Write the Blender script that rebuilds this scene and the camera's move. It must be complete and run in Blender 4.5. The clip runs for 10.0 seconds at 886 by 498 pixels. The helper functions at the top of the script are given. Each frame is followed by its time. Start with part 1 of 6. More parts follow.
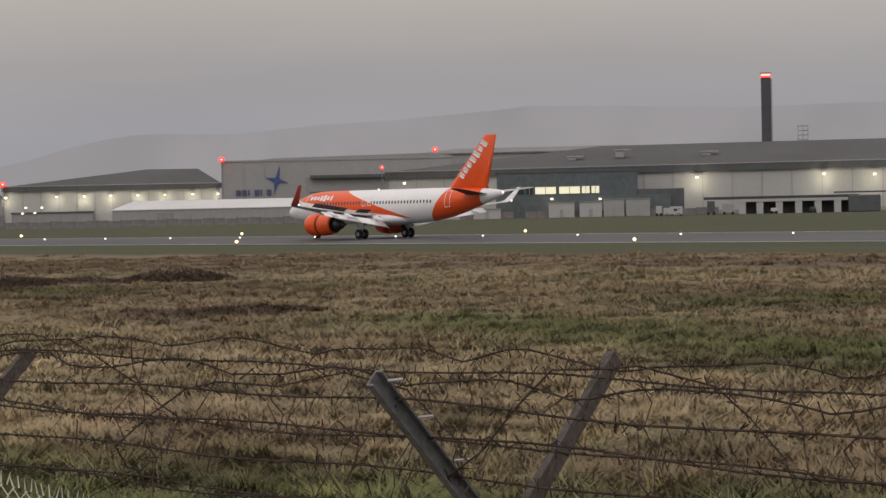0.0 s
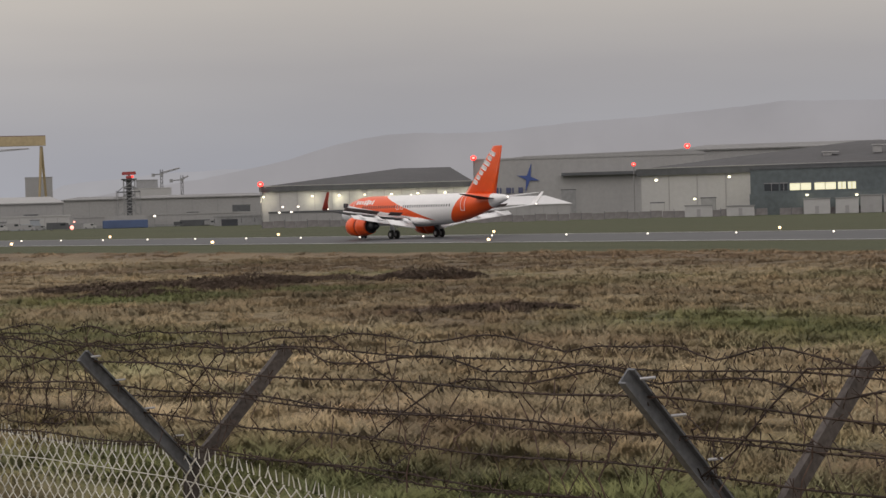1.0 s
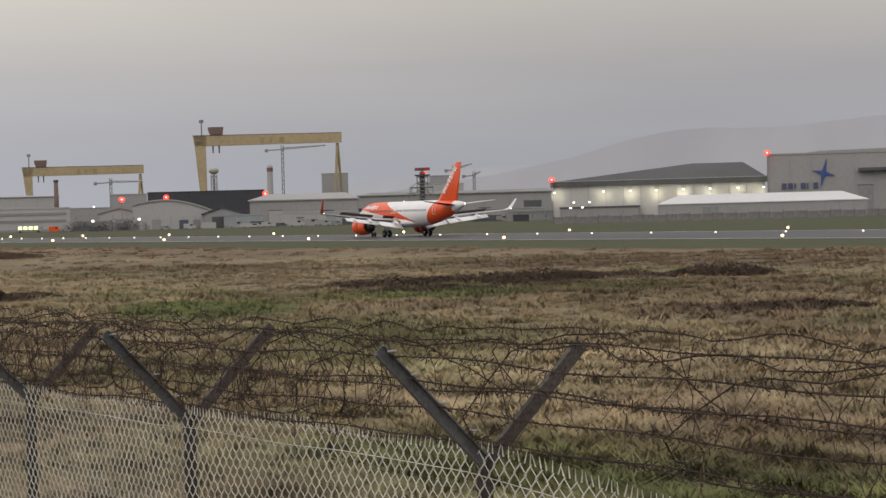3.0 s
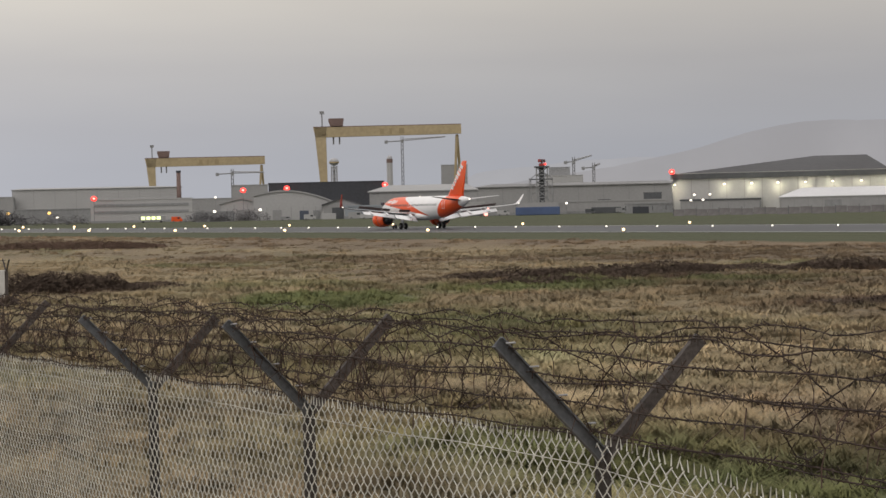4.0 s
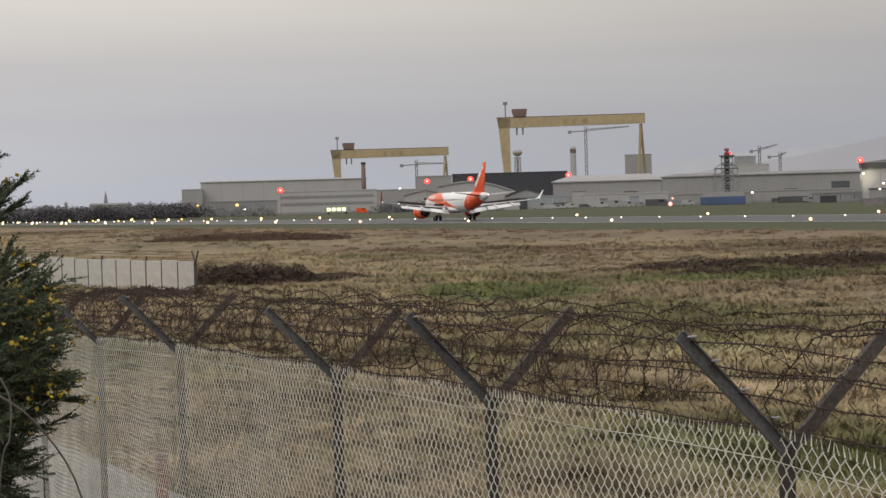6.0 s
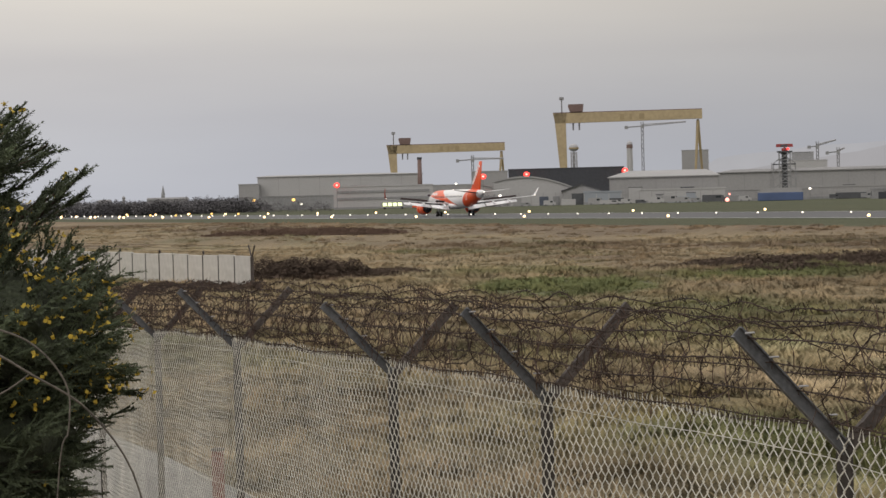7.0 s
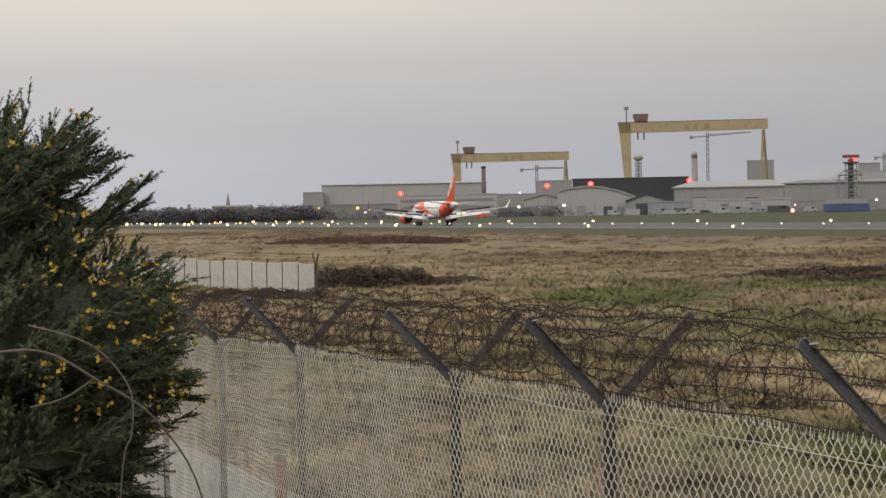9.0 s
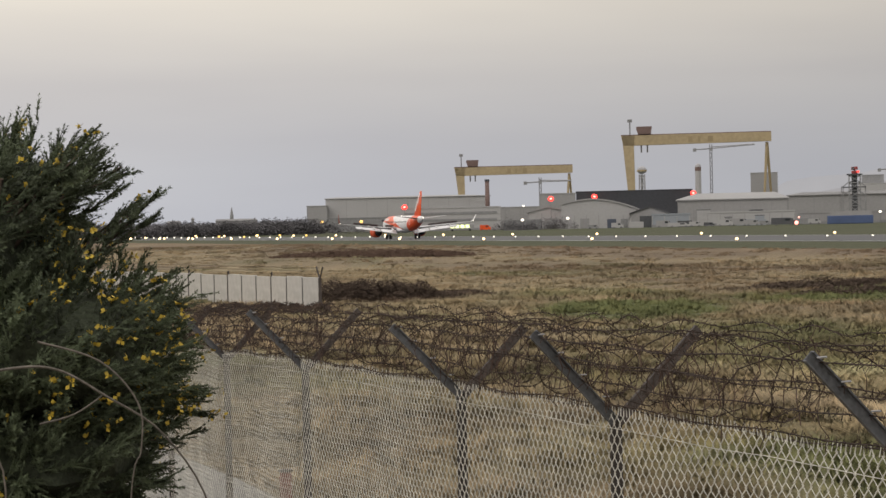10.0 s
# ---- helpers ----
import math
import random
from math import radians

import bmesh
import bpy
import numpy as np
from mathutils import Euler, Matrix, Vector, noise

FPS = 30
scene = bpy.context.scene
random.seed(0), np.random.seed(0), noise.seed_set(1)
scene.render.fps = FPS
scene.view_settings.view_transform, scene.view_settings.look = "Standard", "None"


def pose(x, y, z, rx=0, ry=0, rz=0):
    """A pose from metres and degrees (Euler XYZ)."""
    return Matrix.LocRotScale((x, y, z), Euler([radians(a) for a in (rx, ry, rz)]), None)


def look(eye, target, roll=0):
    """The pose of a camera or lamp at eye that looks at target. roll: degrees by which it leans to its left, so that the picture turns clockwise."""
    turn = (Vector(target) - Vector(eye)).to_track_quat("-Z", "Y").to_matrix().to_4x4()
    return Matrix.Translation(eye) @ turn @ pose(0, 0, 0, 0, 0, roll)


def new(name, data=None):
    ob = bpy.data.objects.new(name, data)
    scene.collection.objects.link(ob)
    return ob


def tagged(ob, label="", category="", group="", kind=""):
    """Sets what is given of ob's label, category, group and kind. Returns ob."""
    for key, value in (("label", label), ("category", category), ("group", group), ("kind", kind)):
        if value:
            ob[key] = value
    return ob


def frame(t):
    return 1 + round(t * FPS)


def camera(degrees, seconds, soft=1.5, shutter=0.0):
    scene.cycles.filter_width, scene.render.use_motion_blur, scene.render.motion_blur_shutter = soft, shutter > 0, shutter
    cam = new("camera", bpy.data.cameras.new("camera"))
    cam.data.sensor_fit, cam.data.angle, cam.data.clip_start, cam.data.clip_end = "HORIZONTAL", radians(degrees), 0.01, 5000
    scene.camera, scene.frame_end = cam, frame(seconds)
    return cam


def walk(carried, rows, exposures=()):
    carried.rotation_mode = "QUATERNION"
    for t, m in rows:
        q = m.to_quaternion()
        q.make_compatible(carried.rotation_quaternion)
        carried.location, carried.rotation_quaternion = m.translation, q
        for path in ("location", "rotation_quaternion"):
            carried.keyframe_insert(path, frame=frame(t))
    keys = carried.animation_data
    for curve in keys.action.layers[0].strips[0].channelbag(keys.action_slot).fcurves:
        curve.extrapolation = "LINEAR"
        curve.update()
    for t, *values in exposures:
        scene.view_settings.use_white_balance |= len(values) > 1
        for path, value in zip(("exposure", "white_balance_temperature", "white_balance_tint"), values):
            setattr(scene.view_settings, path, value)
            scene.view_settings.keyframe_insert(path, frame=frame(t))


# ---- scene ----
EYE = (0.0, 0.0, 3.7)
DEG = 25.48
# seconds, azimuth to the right of +y, tilt, lean (degrees)
PAN = [
    (0.0, 22.288, -1.240, -1.258),
    (0.5, 18.380, -1.197, -1.386),
    (1.0, 14.940, -1.132, -1.573),
    (1.5, 12.313, -1.043, -1.690),
    (2.0, 9.985, -1.007, -1.644),
    (2.5, 8.156, -0.960, -1.620),
    (4.0, 2.963, -1.195, -1.309),
    (4.5, 1.289, -1.189, -1.269),
    (5.0, 0.000, -1.250, -1.300),
    (5.5, -1.303, -1.297, -1.484),
    (7.0, -4.047, -1.438, -1.449),
    (7.5, -4.716, -1.467, -1.326),
    (8.0, -5.282, -1.432, -1.237),
    (8.5, -5.723, -1.253, -1.089),
    (9.0, -5.898, -1.134, -1.120),
    (9.5, -6.089, -0.945, -1.183),
    (10.0, -6.001, -0.746, -1.292),
]


# the hand's small sway: seconds, metres to the right, metres up
SWAY = [(0.0, .010, -.010), (1.5, .010, -.009), (2.0, .006, -.011), (2.5, .0, -.006), (4.0, .0, -.002), (4.5, -.004, -.002), (5.0, .0, .0),
        (5.5, .013, .008), (7.0, .010, .009), (8.0, .015, .009), (8.5, .011, .008), (9.0, .012, .006), (9.5, .004, .009), (10.0, .0, .011)]


def aim(t, az, el, roll):
    a, e = radians(az), radians(el)
    way = Vector((math.sin(a) * math.cos(e), math.cos(a) * math.cos(e), math.sin(e)))
    ts = [q[0] for q in SWAY]
    eye = Vector(EYE) + Vector((float(np.interp(t, ts, [q[1] for q in SWAY])), 0, float(np.interp(t, ts, [q[2] for q in SWAY]))))
    return look(eye, eye + way * 100, roll)


cam = camera(DEG, 10.0, soft=1.5)
walk(cam, [(t, aim(t, a, e, r)) for t, a, e, r in PAN],
     exposures=[(0, -0.2, 6600, 14), (1, -0.13, 6550, 13), (2.5, -0.05, 6500, 12), (4.5, 0.03, 6500, 11), (7, 0.09, 6550, 11), (10, 0.12, 6650, 11)])

# ---- light: an even overcast sky at dusk, brighter overhead than at the horizon ----
world = bpy.data.worlds.new("sky")
scene.world = world
world.use_nodes = True
wn, wl = world.node_tree.nodes, world.node_tree.links
wn.clear()
w_out = wn.new("ShaderNodeOutputWorld")
w_bg = wn.new("ShaderNodeBackground")
w_tc = wn.new("ShaderNodeTexCoord")
w_sep = wn.new("ShaderNodeSeparateXYZ")
w_ramp = wn.new("ShaderNodeValToRGB")
w_noise = wn.new("ShaderNodeTexNoise")
w_map = wn.new("ShaderNodeMapping")
w_mix = wn.new("ShaderNodeMix")
w_sky = wn.new("ShaderNodeTexSky")
w_sky.sky_type = "NISHITA"
w_sky.sun_disc = False
w_sky.sun_elevation = radians(6)
w_sky.sun_rotation = radians(-60)
w_add = wn.new("ShaderNodeMix")
w_add.data_type, w_add.blend_type = "RGBA", "MIX"
w_add.inputs["Factor"].default_value = 0.003
w_mix.data_type, w_mix.blend_type = "RGBA", "MULTIPLY"
w_mix.inputs["Factor"].default_value = 1.0
el = w_ramp.color_ramp.elements
el[0].position, el[0].color = 0.0, (0.395, 0.415, 0.462, 1)
el[1].position, el[1].color = 1.0, (1.16, 1.12, 1.08, 1)
for p, c in ((0.03, (0.405, 0.418, 0.455, 1)), (0.075, (0.465, 0.455, 0.455, 1)), (0.125, (0.66, 0.62, 0.55, 1)), (0.35, (0.80, 0.77, 0.72, 1))):
    e = el.new(p)
    e.color = c
w_map.inputs["Scale"].default_value = (1.4, 1.4, 9.0)
w_noise.inputs["Scale"].default_value = 2.2
w_noise.inputs["Detail"].default_value = 4.0
w_cl = wn.new("ShaderNodeValToRGB")
w_cl.color_ramp.elements[0].position, w_cl.color_ramp.elements[0].color = 0.3, (0.95, 0.95, 0.96, 1)
w_cl.color_ramp.elements[1].position, w_cl.color_ramp.elements[1].color = 0.7, (1.05, 1.05, 1.04, 1)
wl.new(w_tc.outputs["Generated"], w_sep.inputs[0])
wl.new(w_sep.outputs["Z"], w_ramp.inputs["Fac"])
wl.new(w_tc.outputs["Generated"], w_map.inputs["Vector"])
wl.new(w_map.outputs[0], w_noise.inputs["Vector"])
wl.new(w_noise.outputs["Fac"], w_cl.inputs["Fac"])
wl.new(w_ramp.outputs["Color"], w_mix.inputs[6])
wl.new(w_cl.outputs["Color"], w_mix.inputs[7])
# the sky is a little brighter towards the west, where the sun went down
w_dim = wn.new("ShaderNodeMapRange")
w_dim.interpolation_type = "SMOOTHSTEP"
w_dim.inputs["From Min"].default_value, w_dim.inputs["From Max"].default_value = -0.35, 0.25
w_dim.inputs["To Min"].default_value, w_dim.inputs["To Max"].default_value = 1.15, 0.88
wl.new(w_sep.outputs["X"], w_dim.inputs["Value"])
w_side = wn.new("ShaderNodeMix")
w_side.data_type, w_side.blend_type = "RGBA", "MULTIPLY"
w_side.inputs["Factor"].default_value = 1.0
wl.new(w_mix.outputs[2], w_side.inputs[6])
wl.new(w_dim.outputs[0], w_side.inputs[7])
wl.new(w_side.outputs[2], w_add.inputs[6])
wl.new(w_sky.outputs["Color"], w_add.inputs[7])
wl.new(w_add.outputs[2], w_bg.inputs["Color"])
wl.new(w_bg.outputs[0], w_out.inputs["Surface"])

sun = new("sun", bpy.data.lights.new("sun", "SUN"))
sun.data.energy, sun.data.angle, sun.data.color = 0.5, radians(40), (1.0, 0.93, 0.84)
sun.matrix_world = look((-150, -300, 260), (0, 100, 0))

# ---- materials ----
def mat(name, base, rough=0.7, metal=0.0, var=0.15, scale=1.0, fine=20.0, bump=0.0, stain=None):
    """Principled paint with two scales of variation and, where asked, fine relief."""
    m = bpy.data.materials.new(name)
    m.use_nodes = True
    n, l = m.node_tree.nodes, m.node_tree.links
    b = n["Principled BSDF"]
    tc = n.new("ShaderNodeTexCoord")
    n1, n2 = n.new("ShaderNodeTexNoise"), n.new("ShaderNodeTexNoise")
    n1.inputs["Scale"].default_value, n1.inputs["Detail"].default_value = scale, 5
    n2.inputs["Scale"].default_value, n2.inputs["Detail"].default_value = fine, 4
    add = n.new("ShaderNodeMath")
    add.operation = "ADD"
    l.new(tc.outputs["Object"], n1.inputs["Vector"])
    l.new(tc.outputs["Object"], n2.inputs["Vector"])
    l.new(n1.outputs["Fac"], add.inputs[0])
    l.new(n2.outputs["Fac"], add.inputs[1])
    r = n.new("ShaderNodeValToRGB")
    lo = stain if stain else tuple(c * (1 - var * 1.6) for c in base)
    hi = tuple(min(1.0, c * (1 + var)) for c in base)
    r.color_ramp.elements[0].position, r.color_ramp.elements[0].color = 0.36, (*lo, 1)
    r.color_ramp.elements[1].position, r.color_ramp.elements[1].color = 0.62, (*hi, 1)
    half = n.new("ShaderNodeMath")
    half.operation = "MULTIPLY"
    half.inputs[1].default_value = 0.5
    l.new(add.outputs[0], half.inputs[0])
    l.new(half.outputs[0], r.inputs["Fac"])
    l.new(r.outputs["Color"], b.inputs["Base Color"])
    b.inputs["Roughness"].default_value, b.inputs["Metallic"].default_value = rough, metal
    if bump:
        bp = n.new("ShaderNodeBump")
        bp.inputs["Strength"].default_value = bump
        bp.inputs["Distance"].default_value = 0.02
        l.new(n2.outputs["Fac"], bp.inputs["Height"])
        l.new(bp.outputs[0], b.inputs["Normal"])
    return m


def glow(name, color, strength):
    m = bpy.data.materials.new(name)
    m.use_nodes = True
    b = m.node_tree.nodes["Principled BSDF"]
    b.inputs["Base Color"].default_value = (*color, 1)
    b.inputs["Emission Color"].default_value = (*color, 1)
    b.inputs["Emission Strength"].default_value = strength
    return m


M_white_clad = mat("white_cladding", (0.39, 0.39, 0.40), 0.6, var=0.04, scale=0.06, fine=0.9)
M_pale_clad = mat("pale_cladding", (0.305, 0.305, 0.312), 0.6, var=0.05, scale=0.05, fine=0.7)
M_grey_clad = mat("grey_cladding", (0.285, 0.285, 0.292), 0.6, var=0.05, scale=0.05, fine=0.8)
M_mid_clad = mat("mid_grey_cladding", (0.25, 0.255, 0.265), 0.6, var=0.12, scale=0.06, fine=0.8)
M_dark_clad = mat("dark_cladding", (0.075, 0.08, 0.09), 0.6, var=0.15, scale=0.05, fine=0.6)
M_black_clad = mat("black_cladding", (0.042, 0.046, 0.058), 0.65, var=0.15, scale=0.05, fine=0.6)
M_roof = mat("roof_sheet", (0.058, 0.058, 0.064), 0.75, var=0.14, scale=0.05, fine=0.5)
M_roof_pale = mat("pale_roof_sheet", (0.2, 0.2, 0.205), 0.75, var=0.14, scale=0.05, fine=0.5)
M_tent = mat("white_fabric", (0.58, 0.58, 0.60), 0.5, var=0.05, scale=0.1, fine=1.5)
M_teal = mat("slate_green_panel", (0.085, 0.105, 0.115), 0.5, var=0.15, scale=0.1, fine=0.8)
M_glass_dark = mat("dark_window_glass", (0.03, 0.035, 0.04), 0.12, var=0.1, scale=0.3)
M_blue = mat("blue_sign_paint", (0.035, 0.07, 0.25), 0.5, var=0.05)
M_blue_pale = mat("pale_blue_panel", (0.28, 0.31, 0.35), 0.6, var=0.08, scale=0.1)
M_base2 = mat("slate_blue_door", (0.07, 0.085, 0.12), 0.6, var=0.08, scale=0.2)
M_signgrey = mat("grey_blue_letter_paint", (0.06, 0.07, 0.15), 0.6, var=0.05)
M_yellow = mat("yellow_crane_paint", (0.40, 0.32, 0.195), 0.6, var=0.1, scale=0.03, fine=0.3)
M_yellow_dull = mat("faded_yellow_letters", (0.33, 0.26, 0.15), 0.6, var=0.1, scale=0.05)
M_steel = mat("weathered_steel", (0.24, 0.24, 0.25), 0.55, 0.3, var=0.15, scale=0.3, fine=2)
M_steel_pale = mat("pale_steel", (0.36, 0.36, 0.38), 0.6, var=0.1, scale=0.3, fine=2)
M_brickstack = mat("brown_stack", (0.17, 0.115, 0.105), 0.8, var=0.15, scale=0.1, fine=1)
M_chimney = mat("dark_chimney_steel", (0.055, 0.057, 0.07), 0.6, var=0.15, scale=0.2, fine=1)
M_asphalt = mat("runway_asphalt", (0.066, 0.069, 0.077), 0.55, var=0.18, scale=0.03, fine=0.6)
M_roadgrey = mat("old_concrete_track", (0.165, 0.165, 0.16), 0.85, var=0.15, scale=0.1, fine=2, bump=0.2)
M_asphalt.node_tree.nodes["Principled BSDF"].inputs["Specular IOR Level"].default_value = 0.15
M_paint = mat("runway_paint", (0.62, 0.62, 0.6), 0.6, var=0.15, scale=0.2, fine=2)
M_concrete = mat("precast_concrete", (0.50, 0.49, 0.47), 0.85, var=0.1, scale=0.3, fine=3, bump=0.2)
M_post = mat("galvanised_angle", (0.115, 0.12, 0.132), 0.6, 0.2, var=0.25, scale=3, fine=40, bump=0.15)
M_postrust = mat("rusted_angle", (0.080, 0.068, 0.064), 0.8, 0.1, var=0.3, scale=4, fine=50, bump=0.25)
M_mesh = mat("galvanised_wire", (0.62, 0.61, 0.56), 0.5, 0.1, var=0.2, scale=3, fine=30)
M_postdark = mat("dark_fence_post", (0.05, 0.043, 0.039), 0.9, 0.0, var=0.3, scale=4, fine=50, bump=0.2)
M_barb = mat("rusty_barbed_wire", (0.036, 0.021, 0.015), 0.85, 0.0, var=0.35, scale=5, fine=60)
M_growth = mat("dead_bramble_stem", (0.070, 0.042, 0.032), 0.9, 0.0, var=0.4, scale=5, fine=60)
M_orange = mat("orange_aircraft_paint", (0.80, 0.095, 0.014), 0.32, var=0.04, scale=0.4, fine=3)
M_acwhite = mat("white_aircraft_paint", (0.80, 0.80, 0.82), 0.3, var=0.03, scale=0.4, fine=3)
M_wing = mat("grey_wing_paint", (0.52, 0.52, 0.54), 0.4, var=0.06, scale=0.5, fine=3)
M_spoiler = mat("dark_spoiler_underside", (0.075, 0.05, 0.05), 0.6, var=0.15, scale=1)
M_sharkred = mat("deep_red_sharklet_paint", (0.30, 0.03, 0.015), 0.35, var=0.05)
M_tyre = mat("black_tyre_rubber", (0.016, 0.016, 0.018), 0.85, var=0.2, scale=2)
M_gearsteel = mat("gear_steel", (0.35, 0.35, 0.37), 0.4, 0.5, var=0.1)
M_hotmetal = mat("dark_engine_metal", (0.06, 0.06, 0.065), 0.45, 0.6, var=0.2, scale=1)
M_window = mat("cabin_window", (0.05, 0.055, 0.07), 0.2, var=0.05)
M_red_light = glow("red_obstruction_glow", (1.0, 0.045, 0.035), 2.2)
M_red_hot = glow("red_lamp_core", (1.0, 0.33, 0.27), 2.6)
M_warm = glow("warm_runway_glow", (1.0, 0.70, 0.36), 3.4)
M_whitelight = glow("white_runway_glow", (1.0, 0.92, 0.80), 1.8)
M_amber = glow("amber_flood_glow", (1.0, 0.60, 0.16), 1.7)
M_walllamp = glow("wall_lamp_glow", (1.0, 0.97, 0.72), 1.6)
M_litwin = glow("lit_office_window", (0.95, 0.93, 0.66), 0.5)


# ---- mesh helpers ----
def part(name, bm, material, parent=None, label="", smooth=False):
    me = bpy.data.meshes.new(name)
    bm.normal_update()
    bm.to_mesh(me)
    bm.free()
    for m in (material if isinstance(material, (list, tuple)) else [material]):
        me.materials.append(m)
    if smooth:
        for f in me.polygons:
            f.use_smooth = True
    ob = new(name, me)
    if parent:
        ob.parent = parent
    if label:
        ob["label"] = label
    return ob


def share(ob, name, m, parent):
    """Another object on the same mesh."""
    c = new(name, ob.data)
    c.parent = parent
    c.matrix_basis = m
    return c


def thing(name, m, label, category, group="", kind=""):
    ob = new(name)
    ob.matrix_basis = m
    return tagged(ob, label, category, group, kind)


def box(bm, x0, x1, y0, y1, z0, z1, bev=0.0):
    v = [bm.verts.new(p) for p in ((x0, y0, z0), (x1, y0, z0), (x1, y1, z0), (x0, y1, z0), (x0, y0, z1), (x1, y0, z1), (x1, y1, z1), (x0, y1, z1))]
    fs = [bm.faces.new([v[i] for i in q]) for q in ((3, 2, 1, 0), (4, 5, 6, 7), (0, 1, 5, 4), (1, 2, 6, 5), (2, 3, 7, 6), (3, 0, 4, 7))]
    if bev:
        es = {e for f in fs for e in f.edges}
        bmesh.ops.bevel(bm, geom=list(es), offset=bev, segments=1, affect="EDGES")
    return bm


def boxed(*a, **k):
    return box(bmesh.new(), *a, **k)


def bar(bm, a, b, r, sides=6, r2=None):
    """A round bar from a to b."""
    a, b = Vector(a), Vector(b)
    d = (b - a).normalized()
    u = d.cross(Vector((0, 0, 1)) if abs(d.z) < 0.9 else Vector((1, 0, 0))).normalized()
    w = d.cross(u)
    r2 = r if r2 is None else r2
    ring = []
    for p, q in ((a, r), (b, r2)):
        ring.append([bm.verts.new(p + (u * math.cos(2 * math.pi * k / sides) + w * math.sin(2 * math.pi * k / sides)) * q) for k in range(sides)])
    for k in range(sides):
        bm.faces.new((ring[0][k], ring[0][(k + 1) % sides], ring[1][(k + 1) % sides], ring[1][k]))
    bm.faces.new(ring[0][::-1])
    bm.faces.new(ring[1])
    return bm


def loft(bm, rings, cap=True):
    rows = [[bm.verts.new(p) for p in r] for r in rings]
    n = len(rows[0])
    for a, b in zip(rows, rows[1:]):
        for k in range(n):
            bm.faces.new((a[k], a[(k + 1) % n], b[(k + 1) % n], b[k]))
    if cap:
        bm.faces.new(rows[0][::-1])
        bm.faces.new(rows[-1])
    bmesh.ops.recalc_face_normals(bm, faces=bm.faces)
    return bm


def prism(bm, outline, y0, y1):
    """An outline in x, z pulled from y0 to y1."""
    return loft(bm, [[(x, y0, z) for x, z in outline], [(x, y1, z) for x, z in outline]])


def ball(bm, c, r, sx=1.0, sy=1.0, sz=1.0, seg=8, rings=6):
    mm = Matrix.Translation(c) @ Matrix.Diagonal((r * sx, r * sy, r * sz, 1))
    bmesh.ops.create_uvsphere(bm, u_segments=seg, v_segments=rings, radius=1, matrix=mm)
    return bm


# ---- the plan: runway and fence run away to the left ----
RUN, FEN = radians(-26), radians(-25)


def along(s, p, z=0.0, az=RUN):
    """s metres along the runway's (or fence's) direction and p metres to its right, from below the camera."""
    return Vector((s * math.sin(az) + p * math.cos(az), s * math.cos(az) - p * math.sin(az), z))


def polar(az, d, z=0.0):
    return Vector((d * math.sin(radians(az)), d * math.cos(radians(az)), z))


def site(az, d, turn=0.0):
    """A pose on the ground in that direction: x to the right, y away."""
    return Matrix.Translation(polar(az, d)) @ pose(0, 0, 0, 0, 0, -az + turn)


# ---- ground ----
def rough_height(x, y):
    """Height of the ground: a bank under the camera, tussocks in the field, level beyond."""
    p = x * math.cos(FEN) - y * math.sin(FEN)
    q = x * math.cos(RUN) - y * math.sin(RUN)
    z = 0.0
    if p < 3.8:
        z = 2.0 * min(1.0, max(0.0, (3.8 - p) / 2.2))
    if 7.5 < p and q < 120:
        k = min(1.0, (p - 7.5) / 6) * min(1.0, max(0.0, (120 - q) / 15))
        z += k * (0.10 * noise.noise((x * 0.7, y * 0.7, 0)) + 0.16 * noise.noise((x * 0.22, y * 0.22, 3)) + 0.05)
    return z


def build_ground():
    # polar sheet: fine near the camera, to the horizon
    rs = [0.0]
    r = 0.6
    while r < 150:
        rs.append(r)
        r *= 1.015 if r > 8 else 1.10
    while r < 4900:
        rs.append(r)
        r *= 1.12
    rs.append(4950)
    angs = [-180 + 6 * i for i in range(25)] + [-30 + 0.5 * i for i in range(141)] + [46 + 6 * i for i in range(23)]
    angs = [a for a in angs if a < 180]
    verts, faces = [(0, 0, rough_height(0, 0))], []
    for r in rs[1:]:
        for a in angs:
            x, y = r * math.sin(radians(a)), r * math.cos(radians(a))
            verts.append((x, y, rough_height(x, y) if r < 220 else 0.0))
    n = len(angs)
    for k in range(n):
        faces.append((0, 1 + (k + 1) % n, 1 + k))
    for i in range(len(rs) - 2):
        for k in range(n):
            a, b = 1 + i * n + k, 1 + i * n + (k + 1) % n
            faces.append((a, b, b + n, a + n))
    me = bpy.data.meshes.new("ground")
    me.from_pydata(verts, [], faces)
    me.materials.append(ground_material())
    for f in me.polygons:
        f.use_smooth = True
    tagged(new("ground", me), "rough winter grassland, mown green beside the runway", "ground", kind="structure")


